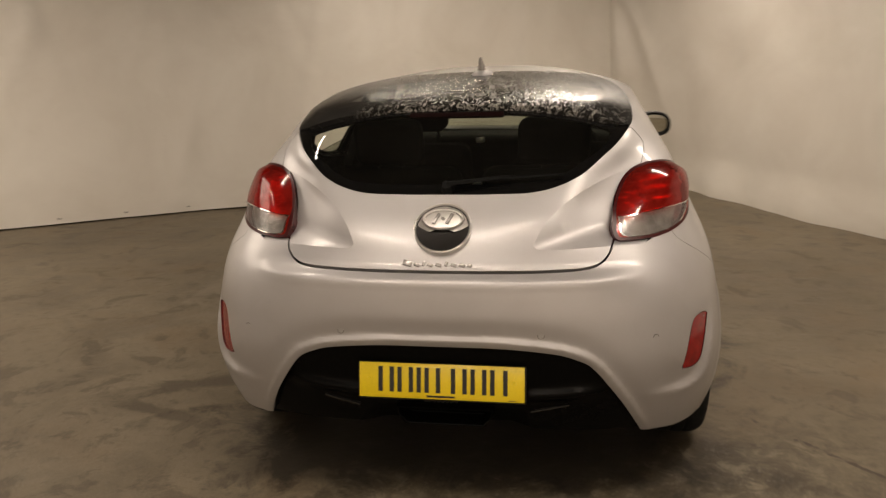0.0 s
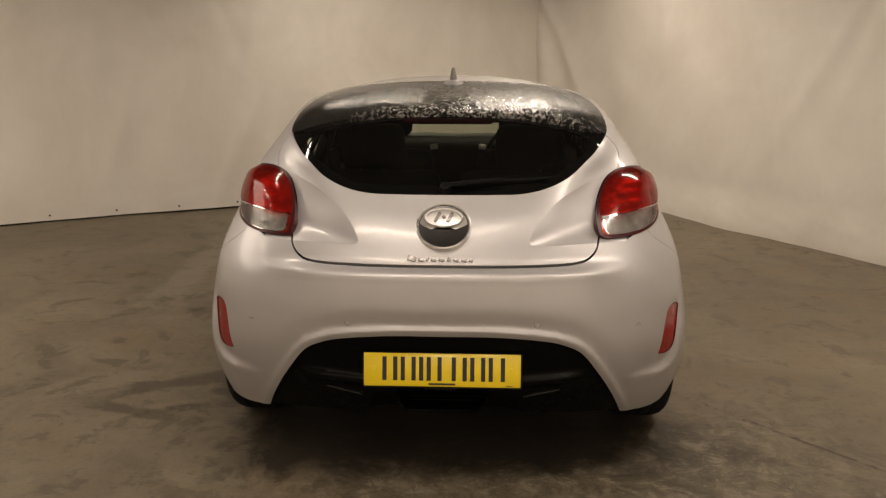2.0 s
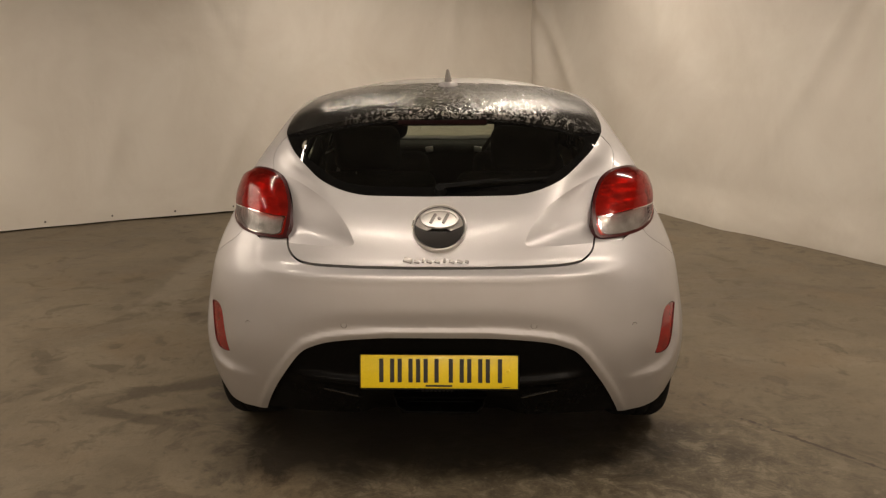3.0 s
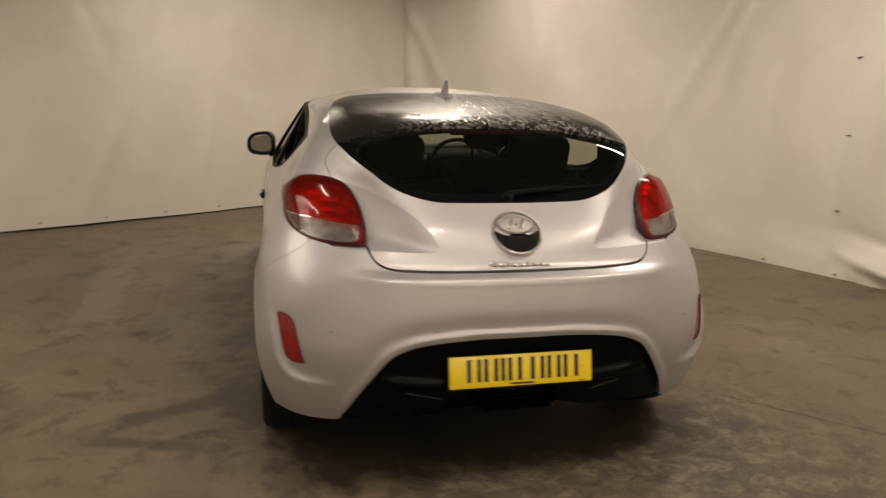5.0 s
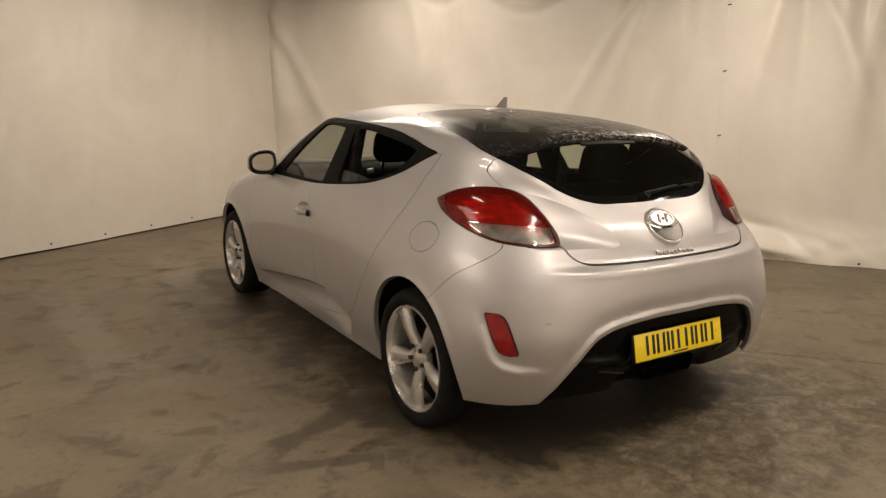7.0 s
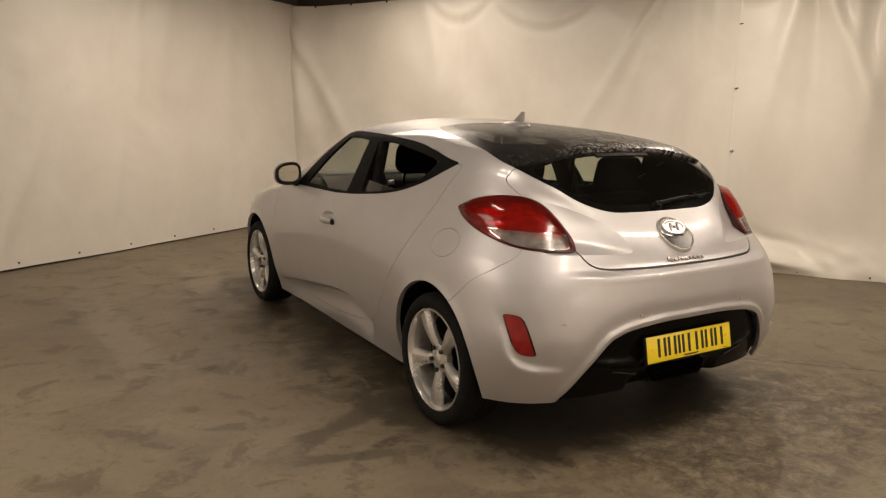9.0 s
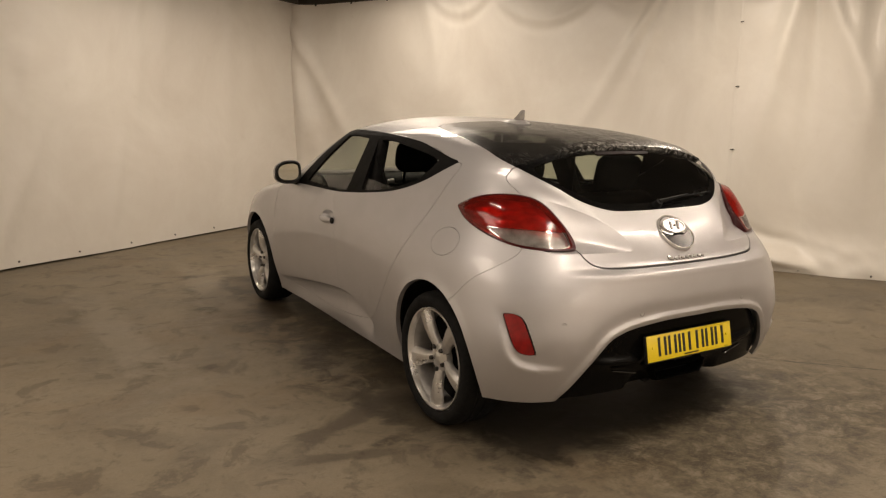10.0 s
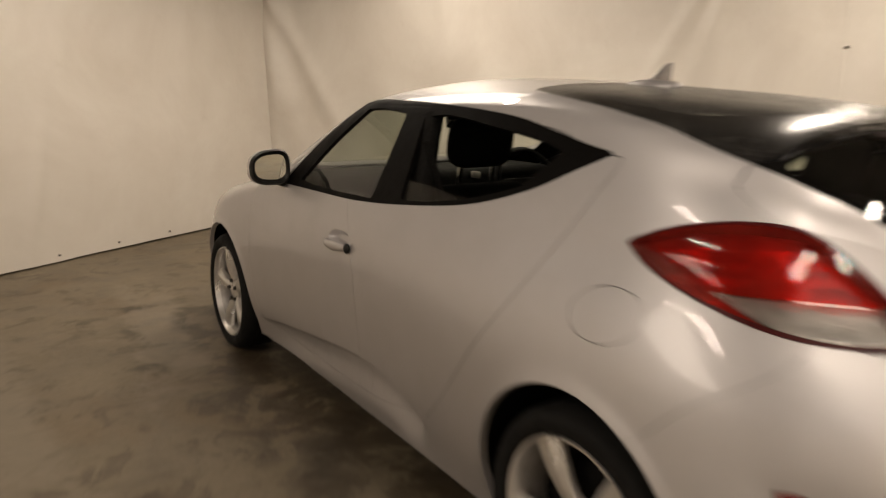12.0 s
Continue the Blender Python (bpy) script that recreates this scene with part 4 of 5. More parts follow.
DOOR_EDGE = [(2.90, 0.93), (2.965, 0.70), (2.975, 0.45), (2.93, 0.245), (2.606, 0.212), (2.178, 0.229), (1.799, 0.254), (1.541, 0.289), (1.421, 0.343),
             (1.285, 0.475), (1.13, 0.66), (0.995, 0.83), (0.895, 1.00), (0.818, 1.142), (0.812, 1.184), (0.92, 1.196), (1.2, 1.255), (2.2, 1.27), (2.6, 1.05)]
doors, rest = panel(rest, region(from_side, rounded(DOOR_EDGE, sharp=(3, 13)), lambda v: v[:, 0] < -0.4), 0.0012)
SPLIT = np.array([(2.03, 1.0), (1.975, 0.93), (1.912, 0.837), (1.868, 0.712), (1.860, 0.60), (1.865, 0.40), (1.875, 0.1), (0.5, 0.1), (0.5, 1.4), (2.03, 1.4)])
rear_door, front_door = panel(doors, region(from_side, SPLIT), 0.0012)
LONG_DOOR = [(2.90, 0.93), (2.965, 0.70), (2.975, 0.45), (2.93, 0.245), (2.4, 0.215), (1.80, 0.254), (1.60, 0.33), (1.52, 0.55), (1.50, 0.80), (1.52, 1.05), (2.0, 1.25), (2.6, 1.05)]
driver_door, rest = panel(rest, region(from_side, rounded(LONG_DOOR), lambda v: v[:, 0] > 0.4), 0.0018)
half = rounded([(0, 3.20), (0.45, 3.12), (0.68, 3.02), (0.72, 3.4), (0.68, 3.82), (0.4, 4.02), (0, 4.06)], closed=False)
BONNET_LOOP = np.concatenate((half, (half * (-1, 1))[-2:0:-1]))
bonnet, rest = panel(rest, region(lambda v: v[:, :2], BONNET_LOOP, lambda v: v[:, 2] > 0.68), 0.002)

# a hollow behind the door handle
hollow = np.array([(1.985 + 0.098 * math.cos(a), 0.815 + (0.036 if math.sin(a) > 0 else 0.030) * math.sin(a)) for a in np.linspace(0, 2 * math.pi, 40, endpoint=False)])
hollow_field = region(from_side, hollow)
front_door = score(front_door, hollow_field)
front_door.v[:, 0] += 0.026 * smooth_step(0.0, 0.022, -hollow_field(front_door.v))
front_door.n = normals_of(front_door.v, front_door.f)

for name, sheet, fold in (("body_shell", rest, 0.022), ("tailgate", tailgate, 0.02), ("rear_bumper", rear_bumper, 0.02), ("fuel_flap", flap, 0.012),
                          ("front_door", front_door, 0.02), ("rear_door", rear_door, 0.02), ("front_door", driver_door, 0.02), ("bonnet", bonnet, 0.02)):
    made = sheet.folded(fold).link(name, TAIL_PAINT if name in ("rear_bumper", "tailgate") else PAINT, car)
    if name == "front_door" and sheet is front_door:
        left_door = made

# cabin lining behind the skin
lining = rest.joined(tailgate).joined(front_door).joined(rear_door).joined(driver_door)
lining, _ = lining.cut(lambda v: 0.30 - v[:, 2])
lining, _ = lining.cut(lambda v: v[:, 1] - 2.95)
lining.moved(np.full(len(lining.v), -0.032)).flipped().link("cabin_lining", LINING, car, "dark grey cabin lining")

# side windows: black surround with two panes
PANE_FRONT = rounded(((2.49, 0.982), (2.2, 0.975), (1.838, 0.979), (1.845, 1.12), (1.858, 1.268), (2.03, 1.281), (2.165, 1.279), (2.33, 1.145)), sharp=(0, 2, 4, 6))
PANE_REAR = rounded(((1.655, 0.998), (1.690, 1.12), (1.730, 1.258), (1.58, 1.268), (1.35, 1.243), (1.13, 1.215), (1.015, 1.190), (1.06, 1.140), (1.115, 1.090), (1.30, 1.040), (1.5, 1.008)), sharp=(0, 2, 6, 8))
for side in sides(side_glass):
    left = side.v[:, 0].mean() < 0
    pane_a, surround = side.cut(region(from_side, PANE_FRONT))
    pane_b, surround = surround.cut(region(from_side, PANE_REAR))
    frame_ob = surround.moved(np.full(len(surround.v), -0.002)).folded(0.014).link("window_surround", TRIM_BLACK, car, "gloss black window surround")
    pane_a.moved(np.full(len(pane_a.v), -0.010)).link("pane", GLASS, frame_ob, "clear glass pane")
    if left:
        # the rear door's glass is wound down, its upper edge just above the sill
        pane_b, _ = pane_b.cut(lambda v: v[:, 2] - 1.063 - 0.063 * (v[:, 1] - 1.666))
        pane_b = pane_b.moved(np.full(len(pane_b.v), -0.014)).folded(0.004)
    else:
        pane_b = pane_b.moved(np.full(len(pane_b.v), -0.010))
    pane_b.link("pane", GLASS, frame_ob, "clear glass pane wound down" if left else "clear glass pane")

# tailgate glass: a dusty roof pane with a lip over the rear window
LIP_LINE = eased((0.0, 0.18, 0.396, 0.488, 0.61, 0.8), (1.270, 1.266, 1.241, 1.220, 1.186, 1.12))
rear_window, roof_pane = tail_glass.cut(lambda v: v[:, 2] - LIP_LINE(np.abs(v[:, 0])))
inset = 0.016 * smooth_step(0.10, 0.0, LIP_LINE(np.abs(rear_window.v[:, 0])) - rear_window.v[:, 2])
inset *= smooth_step(0.60, 0.50, np.abs(rear_window.v[:, 0]))
rear_window = rear_window.moved(-inset - 0.003)
SEE = np.array([(x, z) for x, z in rounded([(-0.44, 1.10), (-0.52, 1.16), (-0.48, 1.195), (-0.25, 1.236), (0, 1.244), (0.25, 1.236), (0.48, 1.195), (0.52, 1.16),
                                           (0.44, 1.10), (0.30, 1.040), (0, 1.030), (-0.30, 1.040)])])
see, band = rear_window.cut(region(lambda v: v[:, [0, 2]], SEE))
window_ob = band.folded(0.010).link("rear_window", WINDOW_BLACK, car, "black-bordered rear window")
see.link("pane", REAR_GLASS, window_ob, "clear glass pane")
half = rounded([(0, 0.60), (0.30, 0.63), (0.46, 0.70), (0.52, 0.80), (0.50, 1.0), (0.45, 1.22), (0.40, 1.33), (0, 1.375)], closed=False)
ROOF_SEE = np.concatenate((half, (half * (-1, 1))[-2:0:-1]))
roof_see, roof_band = roof_pane.cut(region(lambda v: v[:, :2], ROOF_SEE))
roof_ob = roof_band.folded(0.022).link("roof_window", ROOF_BAND, car, "black-bordered dusty roof glass with water marks")
roof_see.link("pane", ROOF_GLASS, roof_ob, "dusty tinted glass pane")
BRAKE = np.array([(x, z) for x, z in ((-0.165, 1.249), (0.165, 1.249), (0.165, 1.263), (-0.165, 1.263))])
brake, _ = tail_glass.cut(region(lambda v: v[:, [0, 2]], BRAKE))
brake.moved(np.full(len(brake.v), -0.0175)).folded(0.008).link("brake_light", BRAKE_RED, car, "dark red high brake light strip")
windscreen.moved(np.full(len(windscreen.v), -0.003)).link("windscreen", GLASS, car, "clear windscreen")

# tail lamps
CLEAR = tail_loop(((61.5, 0.951), (55, 0.950), (49, 0.947), (39.1, 0.936), (37.7, 0.884), (40.5, 0.8765), (46.7, 0.8795), (54, 0.897)), sharp=(0, 3, 4))
for side in sides(lamp):
    face = side.moved(np.full(len(side.v), 0.002))
    dome = 0.024 * smooth_step(0.0, 0.04, -region(round_tail, LAMP)(side.v))
    face = side.moved(dome * smooth_step(0.84, 1.0, side.v[:, 2]) + 0.002)
    face.n = normals_of(face.v, face.f)
    face = face.polished(14)
    rim, inner = face.cut(lambda v: -region(round_tail, LAMP)(v) - 0.0045 - 0.0050 * smooth_step(0.96, 0.90, v[:, 2]))
    lamp_ob = rim.folded(0.045).link("tail_light", RED_EDGE, car, "red and clear tail light with a dark red rim")
    low, high = inner.cut(region(round_tail, CLEAR))
    bar, low = low.cut(lambda v: -region(round_tail, CLEAR)(v) - 0.0022)
    high.link("red_lens", LENS_RED, lamp_ob, "translucent red lens")
    low.link("clear_lens", LENS_CLEAR, lamp_ob, "clear ribbed lens")
    bar.moved(np.full(len(bar.v), 0.0008)).link("lens_border", CHROME, lamp_ob, "bright lens border")
    bowl = face.moved(-0.022 - 0.008 * np.sin(face.v[:, 2] * 210) ** 2 * smooth_step(0.95, 0.97, face.v[:, 2]))
    bowl.n = normals_of(bowl.v, bowl.f)
    bowl.link("lamp_bowl", BOWL, lamp_ob, "silvered lamp bowl")

def set_in(sheet):
    """Sinks a piece into its pocket and turns it straighter back than the bumper's corner round it."""
    k = pocket_depth(sheet.v)
    q = round_tail(sheet.v)
    off = np.clip((47.0 * DEG + (q[:, 1] - 0.48) * 27 * DEG - q[:, 0]) / (2.4 * DEG), -1, 1)
    sheet.v = sheet.v - sheet.n * (1, 1, 0) * (k - 0.003)[:, None]
    sheet.v[:, 1] += 0.008 * off
    return sheet


for side in sides(reflex):
    rim, inner = side.cut(lambda v: -region(round_tail, REFLEX)(v) - 0.0012)
    ob = set_in(rim).folded(0.02).link("reflector", RED_EDGE, car, "slim red bumper reflector")
    lens = set_in(inner)
    lens.moved(np.full(len(lens.v), -0.002)).link("reflector_lens", REFLECTOR_RED, ob, "red reflector lens")

# valance under the bumper
inner = valance.v.copy()
inner[:, 1] += 0.036 + 0.05 * smooth_step(0.36, 0.25, inner[:, 2]) * smooth_step(0.30, 0.20, np.abs(inner[:, 0]))
inner[:, 1] -= 0.022 * np.exp(-((inner[:, 2] - 0.365 - 0.10 * np.abs(inner[:, 0])) / 0.022) ** 2) * smooth_step(0.20, 0.27, np.abs(inner[:, 0])) * smooth_step(0.55, 0.42, np.abs(inner[:, 0]))
val = Sheet(inner, normals_of(inner, valance.f), valance.f)
val.folded(0.03).link("valance", VALANCE_BLACK, car, "black lower valance below the bumper")

# ---- wheels ----
def wheel(x_out, y, flip):
    """Outer face at x = 0, the wheel reaching to +x; turned over for the far side."""
    hub = new("wheel")
    hub.parent = car
    tagged(hub, "five-spoke silver alloy wheel with a black tyre")
    r = 0.310
    tyre = [(0.235, 0.020), (0.243, 0.006), (0.254, 0.000), (0.272, -0.004), (0.290, 0.002), (0.301, 0.016), (0.308, 0.034), (0.309, 0.060), (0.306, 0.064), (0.306, 0.070),
            (0.3095, 0.074), (0.310, 0.105), (0.306, 0.108), (0.306, 0.114), (0.3095, 0.118), (0.308, 0.180), (0.298, 0.205), (0.262, 0.216), (0.226, 0.200)]
    part("tyre", lathe(tyre, 96), RUBBER, hub, "black rubber tyre", smooth=35)
    lip = [(0.237, 0.022), (0.2385, 0.012), (0.2355, 0.006), (0.230, 0.006), (0.2275, 0.012), (0.224, 0.034)]
    rim = part("rim", lathe(lip, 96), ALLOY, hub, "silver alloy rim", smooth=40)
    barrel = [(0.2242, 0.034), (0.217, 0.055), (0.214, 0.10), (0.218, 0.19), (0.224, 0.20)]
    part("barrel", lathe(barrel, 64), ALLOY_DULL, rim, "dull silver inside of the rim", smooth=40)
    disc = lathe([(0.0, 0.105), (0.15, 0.105), (0.15, 0.12), (0.0, 0.12)], 48)
    part("brake_disc", disc, UNDERBODY, hub, "dark brake disc", smooth=30)
    back = lathe([(0.215, 0.125), (0.0, 0.126)], 48)
    part("backing_plate", back, UNDERBODY, hub)
    for k in range(5):
        # one spoke: a broad tapered arm, hollowed along its middle, dished towards the hub
        bm = bmesh.new()
        rows = []
        for i in range(13):
            t = i / 12
            rad = 0.030 + t * 0.198
            w = 0.027 - 0.005 * math.sin(math.pi * min(1, t * 1.6)) + 0.021 * t ** 1.5
            x = 0.046 - 0.026 * t ** 0.9 - 0.010 * math.sin(math.pi * t)
            row = []
            for j, (a, dx) in enumerate(((-1, 0.036), (-1, 0.017), (-0.90, 0.013), (-0.50, 0.002), (-0.40, 0.0), (0, 0.003), (0.40, 0.0), (0.50, 0.002), (0.90, 0.013), (1, 0.017), (1, 0.036))):
                hollow = dx if j in (0, 10) else dx * (0.45 + 0.75 * t)
                row.append(bm.verts.new((x + hollow, rad, a * w)))
            rows.append(row)
        for a, b in zip(rows, rows[1:]):
            for j in range(10):
                bm.faces.new((a[j], a[j + 1], b[j + 1], b[j]))
        bmesh.ops.rotate(bm, cent=(0, 0, 0), matrix=Matrix.Rotation(2 * math.pi * (k + SPOKE_TURN) / 5, 3, "X"), verts=bm.verts)
        part("spoke", bm, ALLOY, rim, smooth=50)
    part("hub", lathe([(0.0, 0.034), (0.020, 0.034), (0.028, 0.037), (0.045, 0.040), (0.066, 0.046), (0.070, 0.075)], 48), ALLOY, rim, smooth=40)
    part("centre_cap", lathe([(0.0, 0.030), (0.018, 0.031), (0.024, 0.034), (0.024, 0.040)], 32), ALLOY, rim, "silver centre cap", smooth=40)
    for k in range(5):
        a = 2 * math.pi * (k + SPOKE_TURN) / 5
        bm = cyl(0.0115, 0.0095, 0.022, (0.036, 0.054 * math.cos(a), 0.054 * math.sin(a)), pose(0, 0, 0, 0, -90, 0), 6)
        part("wheel_nut", bm, BRAKE_STEEL, rim, "dark steel wheel nut", smooth=30)
        bm = lathe([(0.015, 0.0435), (0.017, 0.041), (0.0185, 0.0435)], 20)
        bmesh.ops.translate(bm, verts=bm.verts, vec=(0, 0.054 * math.cos(a), 0.054 * math.sin(a)))
        part("nut_seat", bm, BLACK_PLASTIC, rim)
    hub.matrix_basis = Matrix.Translation((x_out, y, AXLE_Z)) @ (pose(0, 0, 0, 0, 0, 180) if flip else Matrix())
    return hub


SPOKE_TURN = -0.2
first = wheel(-0.885, REAR_AXLE, False)
copy_thing(first, Matrix.Translation((-0.878, FRONT_AXLE, AXLE_Z)) @ pose(0, 0, 0, 24, 0, 0))
copy_thing(first, Matrix.Translation((0.885, REAR_AXLE, AXLE_Z)) @ pose(0, 0, 0, 0, 0, 180))
copy_thing(first, Matrix.Translation((0.878, FRONT_AXLE, AXLE_Z)) @ pose(0, 0, 0, 0, 0, 180))

for y in (REAR_AXLE, FRONT_AXLE):
    for s in (-1, 1):
        bm = bmesh.new()
        rows = []
        for a in np.linspace(radians(-11), radians(190), 40):
            c = (y + 0.004 + (ARCH + 0.006) * math.cos(a), AXLE_Z + (ARCH + 0.006) * math.sin(a))
            wide = 0.79 + 0.08 * max(0.0, math.sin(a)) ** 0.6
            rows.append([bm.verts.new((s * x, *c)) for x in (wide, 0.60)])
        centre = bm.verts.new((s * 0.60, y, AXLE_Z))
        for a, b in zip(rows, rows[1:]):
            bm.faces.new((a[0], a[1], b[1], b[0]))
            bm.faces.new((a[1], centre, b[1]))
        part("arch_liner", bm, UNDERBODY, car, "black wheel arch liner", smooth=40)

# underbody, sills and cabin floor
bm = box(1.30, 3.2, 0.10, (0, 2.02, 0.235), 0.03)
part("underbody", bm, UNDERBODY, car, smooth=30)
bm = box(1.10, 0.60, 0.10, (0, 0.50, 0.36), 0.03)
part("rear_floor", bm, UNDERBODY, car, smooth=30)
for s in (-1, 1):
    bm = box(0.10, 1.85, 0.16, (s * 0.690, 2.06, 0.225), 0.02)
    part("sill_inner", bm, UNDERBODY, car, smooth=30)

# exhaust surround with its two pipes
def outlet_loop(grow, y):
    return [(s * (w + grow), y, z) for s, w, z in ((-1, 0.122, 0.288 - grow), (1, 0.122, 0.288 - grow), (1, 0.146, 0.312), (1, 0.150, 0.334 + grow), (-1, 0.150, 0.334 + grow), (-1, 0.146, 0.312))]


bm, rows = bmesh.new(), []
for grow, y in ((0.012, 0.110), (0.006, 0.072), (0.003, 0.069), (0.000, 0.072), (-0.004, 0.150)):
    rows.append([bm.verts.new(q) for q in outlet_loop(grow, y)])
for a, b in zip(rows, rows[1:]):
    for k in range(6):
        bm.faces.new((a[k], a[(k + 1) % 6], b[(k + 1) % 6], b[k]))
surround = part("exhaust_surround", bm, VALANCE_BLACK, car, "gloss black exhaust outlet frame", smooth=30)
bm = bmesh.new()
bm.faces.new([bm.verts.new(q) for q in outlet_loop(-0.002, 0.140)])
part("outlet_back", bm, UNDERBODY, surround, "dark inside of the outlet")
for x in (-0.075, 0.075):
    bm = lathe([(0.030, 0.17), (0.033, 0.168), (0.034, 0.16), (0.034, 0.02), (0.030, 0.02), (0.029, 0.165)], 28)
    bmesh.ops.rotate(bm, cent=(0, 0, 0), matrix=Matrix.Rotation(radians(-90), 3, "Z"), verts=bm.verts)
    bmesh.ops.translate(bm, verts=bm.verts, vec=(x, 0.36, 0.262))
    part("exhaust_pipe", bm, BRAKE_STEEL, car, "dull steel exhaust pipe", smooth=40)

# number plate: yellow, black bars for the characters
tilt = math.degrees(math.atan2(0.021, 0.109))
plate_m = pose(0, 0.0235, 0.453, 90 + tilt * -1, 0, 0)


def on_plate(bm):
    bmesh.ops.transform(bm, matrix=plate_m, verts=bm.verts)
    return bm


plate = part("number_plate", on_plate(box(0.520, 0.111, 0.005, (0, 0, 0), 0.0022)), PLATE_YELLOW, car, "yellow number plate with black bars", smooth=30)
part("plate_holder", on_plate(box(0.530, 0.118, 0.012, (0, -0.003, -0.0095), 0.004)), BLACK_PLASTIC, plate, "black plate holder", smooth=30)
x = -0.198
for k, w in enumerate((0.050, 0.050, 0.014, 0.050, 0.0, 0.050, 0.050, 0.054)):
    if w == 0.0:
        x += 0.022
        continue
    strokes = (0,) if w < 0.03 else (-1, 1)
    for s in strokes:
        cx = x + w / 2 + s * (w / 2 - 0.007)
        part("character_bar", on_plate(box(0.014, 0.079, 0.002, (cx, 0.004, 0.0030))), INK, plate, "plain black bar")
    x += w + 0.011
part("small_print", on_plate(box(0.088, 0.006, 0.002, (0, -0.0465, 0.0028))), INK, plate, "thin dark bar of small print")
part("small_print", on_plate(box(0.022, 0.002, 0.002, (0.222, -0.050, 0.0028))), INK, plate, "thin dark bar of small print")
for s in (-1, 1):
    part("screw_cap", on_plate(cyl(0.0065, 0.0055, 0.004, (s * 0.228, 0.003, 0.0042), seg=20)), PLATE_YELLOW, plate, "yellow screw cap", smooth=30)
# plain bars for the raised wording under the plate
for k in range(8):
    part("raised_mark", box(0.009, 0.004, 0.008, (-0.056 + 0.014 * k, 0.052, 0.3735), 0.001), BLACK_PLASTIC, plate)

# badge: a ring with an oval emblem above a dark recess
badge_m = pose(0, 0.1455, 0.9140, 44, 0, 0) @ Matrix.Diagonal((0.95, 0.96, 1, 1))


def on_badge(bm):
    bmesh.ops.transform(bm, matrix=badge_m, verts=bm.verts)
    return bm


ring_bm = lathe([(0.087, 0.000), (0.090, 0.006), (0.093, 0.008), (0.096, 0.006), (0.097, -0.034)], 64, "Z")
badge = part("badge", on_badge(ring_bm), ALLOY, car, "round badge with a chrome oval and dark recess", smooth=50)
dish = lathe([(0.0, 0.0010), (0.03, 0.0012), (0.06, 0.0020), (0.0875, 0.004)], 64, "Z")
part("recess", on_badge(dish), RECESS, badge, "dark shiny recess", smooth=60)
bm = bmesh.new()
top = []
for i in range(9):
    rr = 0.0875 * i / 8
    row = []
    for k in range(41):
        a = radians(-24) + radians(228) * k / 40
        row.append(bm.verts.new((rr * math.cos(a), max(rr * math.sin(a), -0.026 + 0.036 * (rr * math.cos(a) / 0.0875) ** 2), 0.0035 + 0.004 * (1 - (rr / 0.0875) ** 2))))
    top.append(row)
for a, b in zip(top, top[1:]):
    for k in range(40):
        bm.faces.new((a[k], a[k + 1], b[k + 1], b[k]))
bmesh.ops.remove_doubles(bm, verts=bm.verts, dist=1e-5)
part("badge_plate", on_badge(bm), FIN_GREY, badge, "silver upper half of the badge", smooth=50)


def oval_ring(a, b, w, h, z):
    bm, rings = bmesh.new(), []
    for da, dz in ((-w, 0), (-w * 0.6, h), (w * 0.6, h), (w, 0)):
        rings.append([bm.verts.new(((a + da) * math.cos(t), 0.028 + (b + da) * math.sin(t), z + dz)) for t in np.linspace(0, 2 * math.pi, 56, endpoint=False)])
    for p, q in zip(rings, rings[1:]):
        for k in range(56):
            bm.faces.new((p[k], p[(k + 1) % 56], q[(k + 1) % 56], q[k]))
    return bm


part("oval", on_badge(oval_ring(0.063, 0.036, 0.0050, 0.006, 0.009)), ALLOY, badge, "chrome oval ring", smooth=60)
bm = bmesh.new()
centre = bm.verts.new((0, 0.028, 0.0125))
edge = [bm.verts.new((0.058 * math.cos(t), 0.028 + 0.031 * math.sin(t), 0.0105)) for t in np.linspace(0, 2 * math.pi, 48, endpoint=False)]
for k in range(48):
    bm.faces.new((centre, edge[k], edge[(k + 1) % 48]))
part("oval_field", on_badge(bm), ALLOY, badge, "bright oval field", smooth=60)
for cx, turn_a, ln in ((-0.022, -24, 0.044), (0.022, -24, 0.044), (0.0, 45, 0.012)):
    bm = box(0.011, ln, 0.006, (cx, 0.028, 0.015), 0.0022, turn=pose(0, 0, 0, 0, 0, turn_a))
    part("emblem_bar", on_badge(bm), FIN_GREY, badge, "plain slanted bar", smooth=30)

# model lettering as plain chrome bars
script = new("lettering")
script.parent = car
tagged(script, "row of plain chrome bars on the tailgate")
for k, (x, w, h) in enumerate(((-0.101, 0.034, 0.021), (-0.071, 0.022, 0.013), (-0.050, 0.010, 0.020), (-0.030, 0.022, 0.013), (-0.004, 0.023, 0.013),
                                (0.020, 0.013, 0.019), (0.043, 0.022, 0.013), (0.069, 0.022, 0.013), (0.092, 0.016, 0.013))):
    turn = pose(0, 0, 0, -38, 0, 0) @ pose(0, 0, 0, 0, 16, 0)
    c = Vector((x, 0.0690 + 0.45 * (h - 0.013), 0.8165 + 0.5 * (h - 0.013)))
    part("bar", box(w * 0.86, 0.005, h * 0.85, c, 0.0018, turn=turn), FIN_GREY, script, smooth=30)

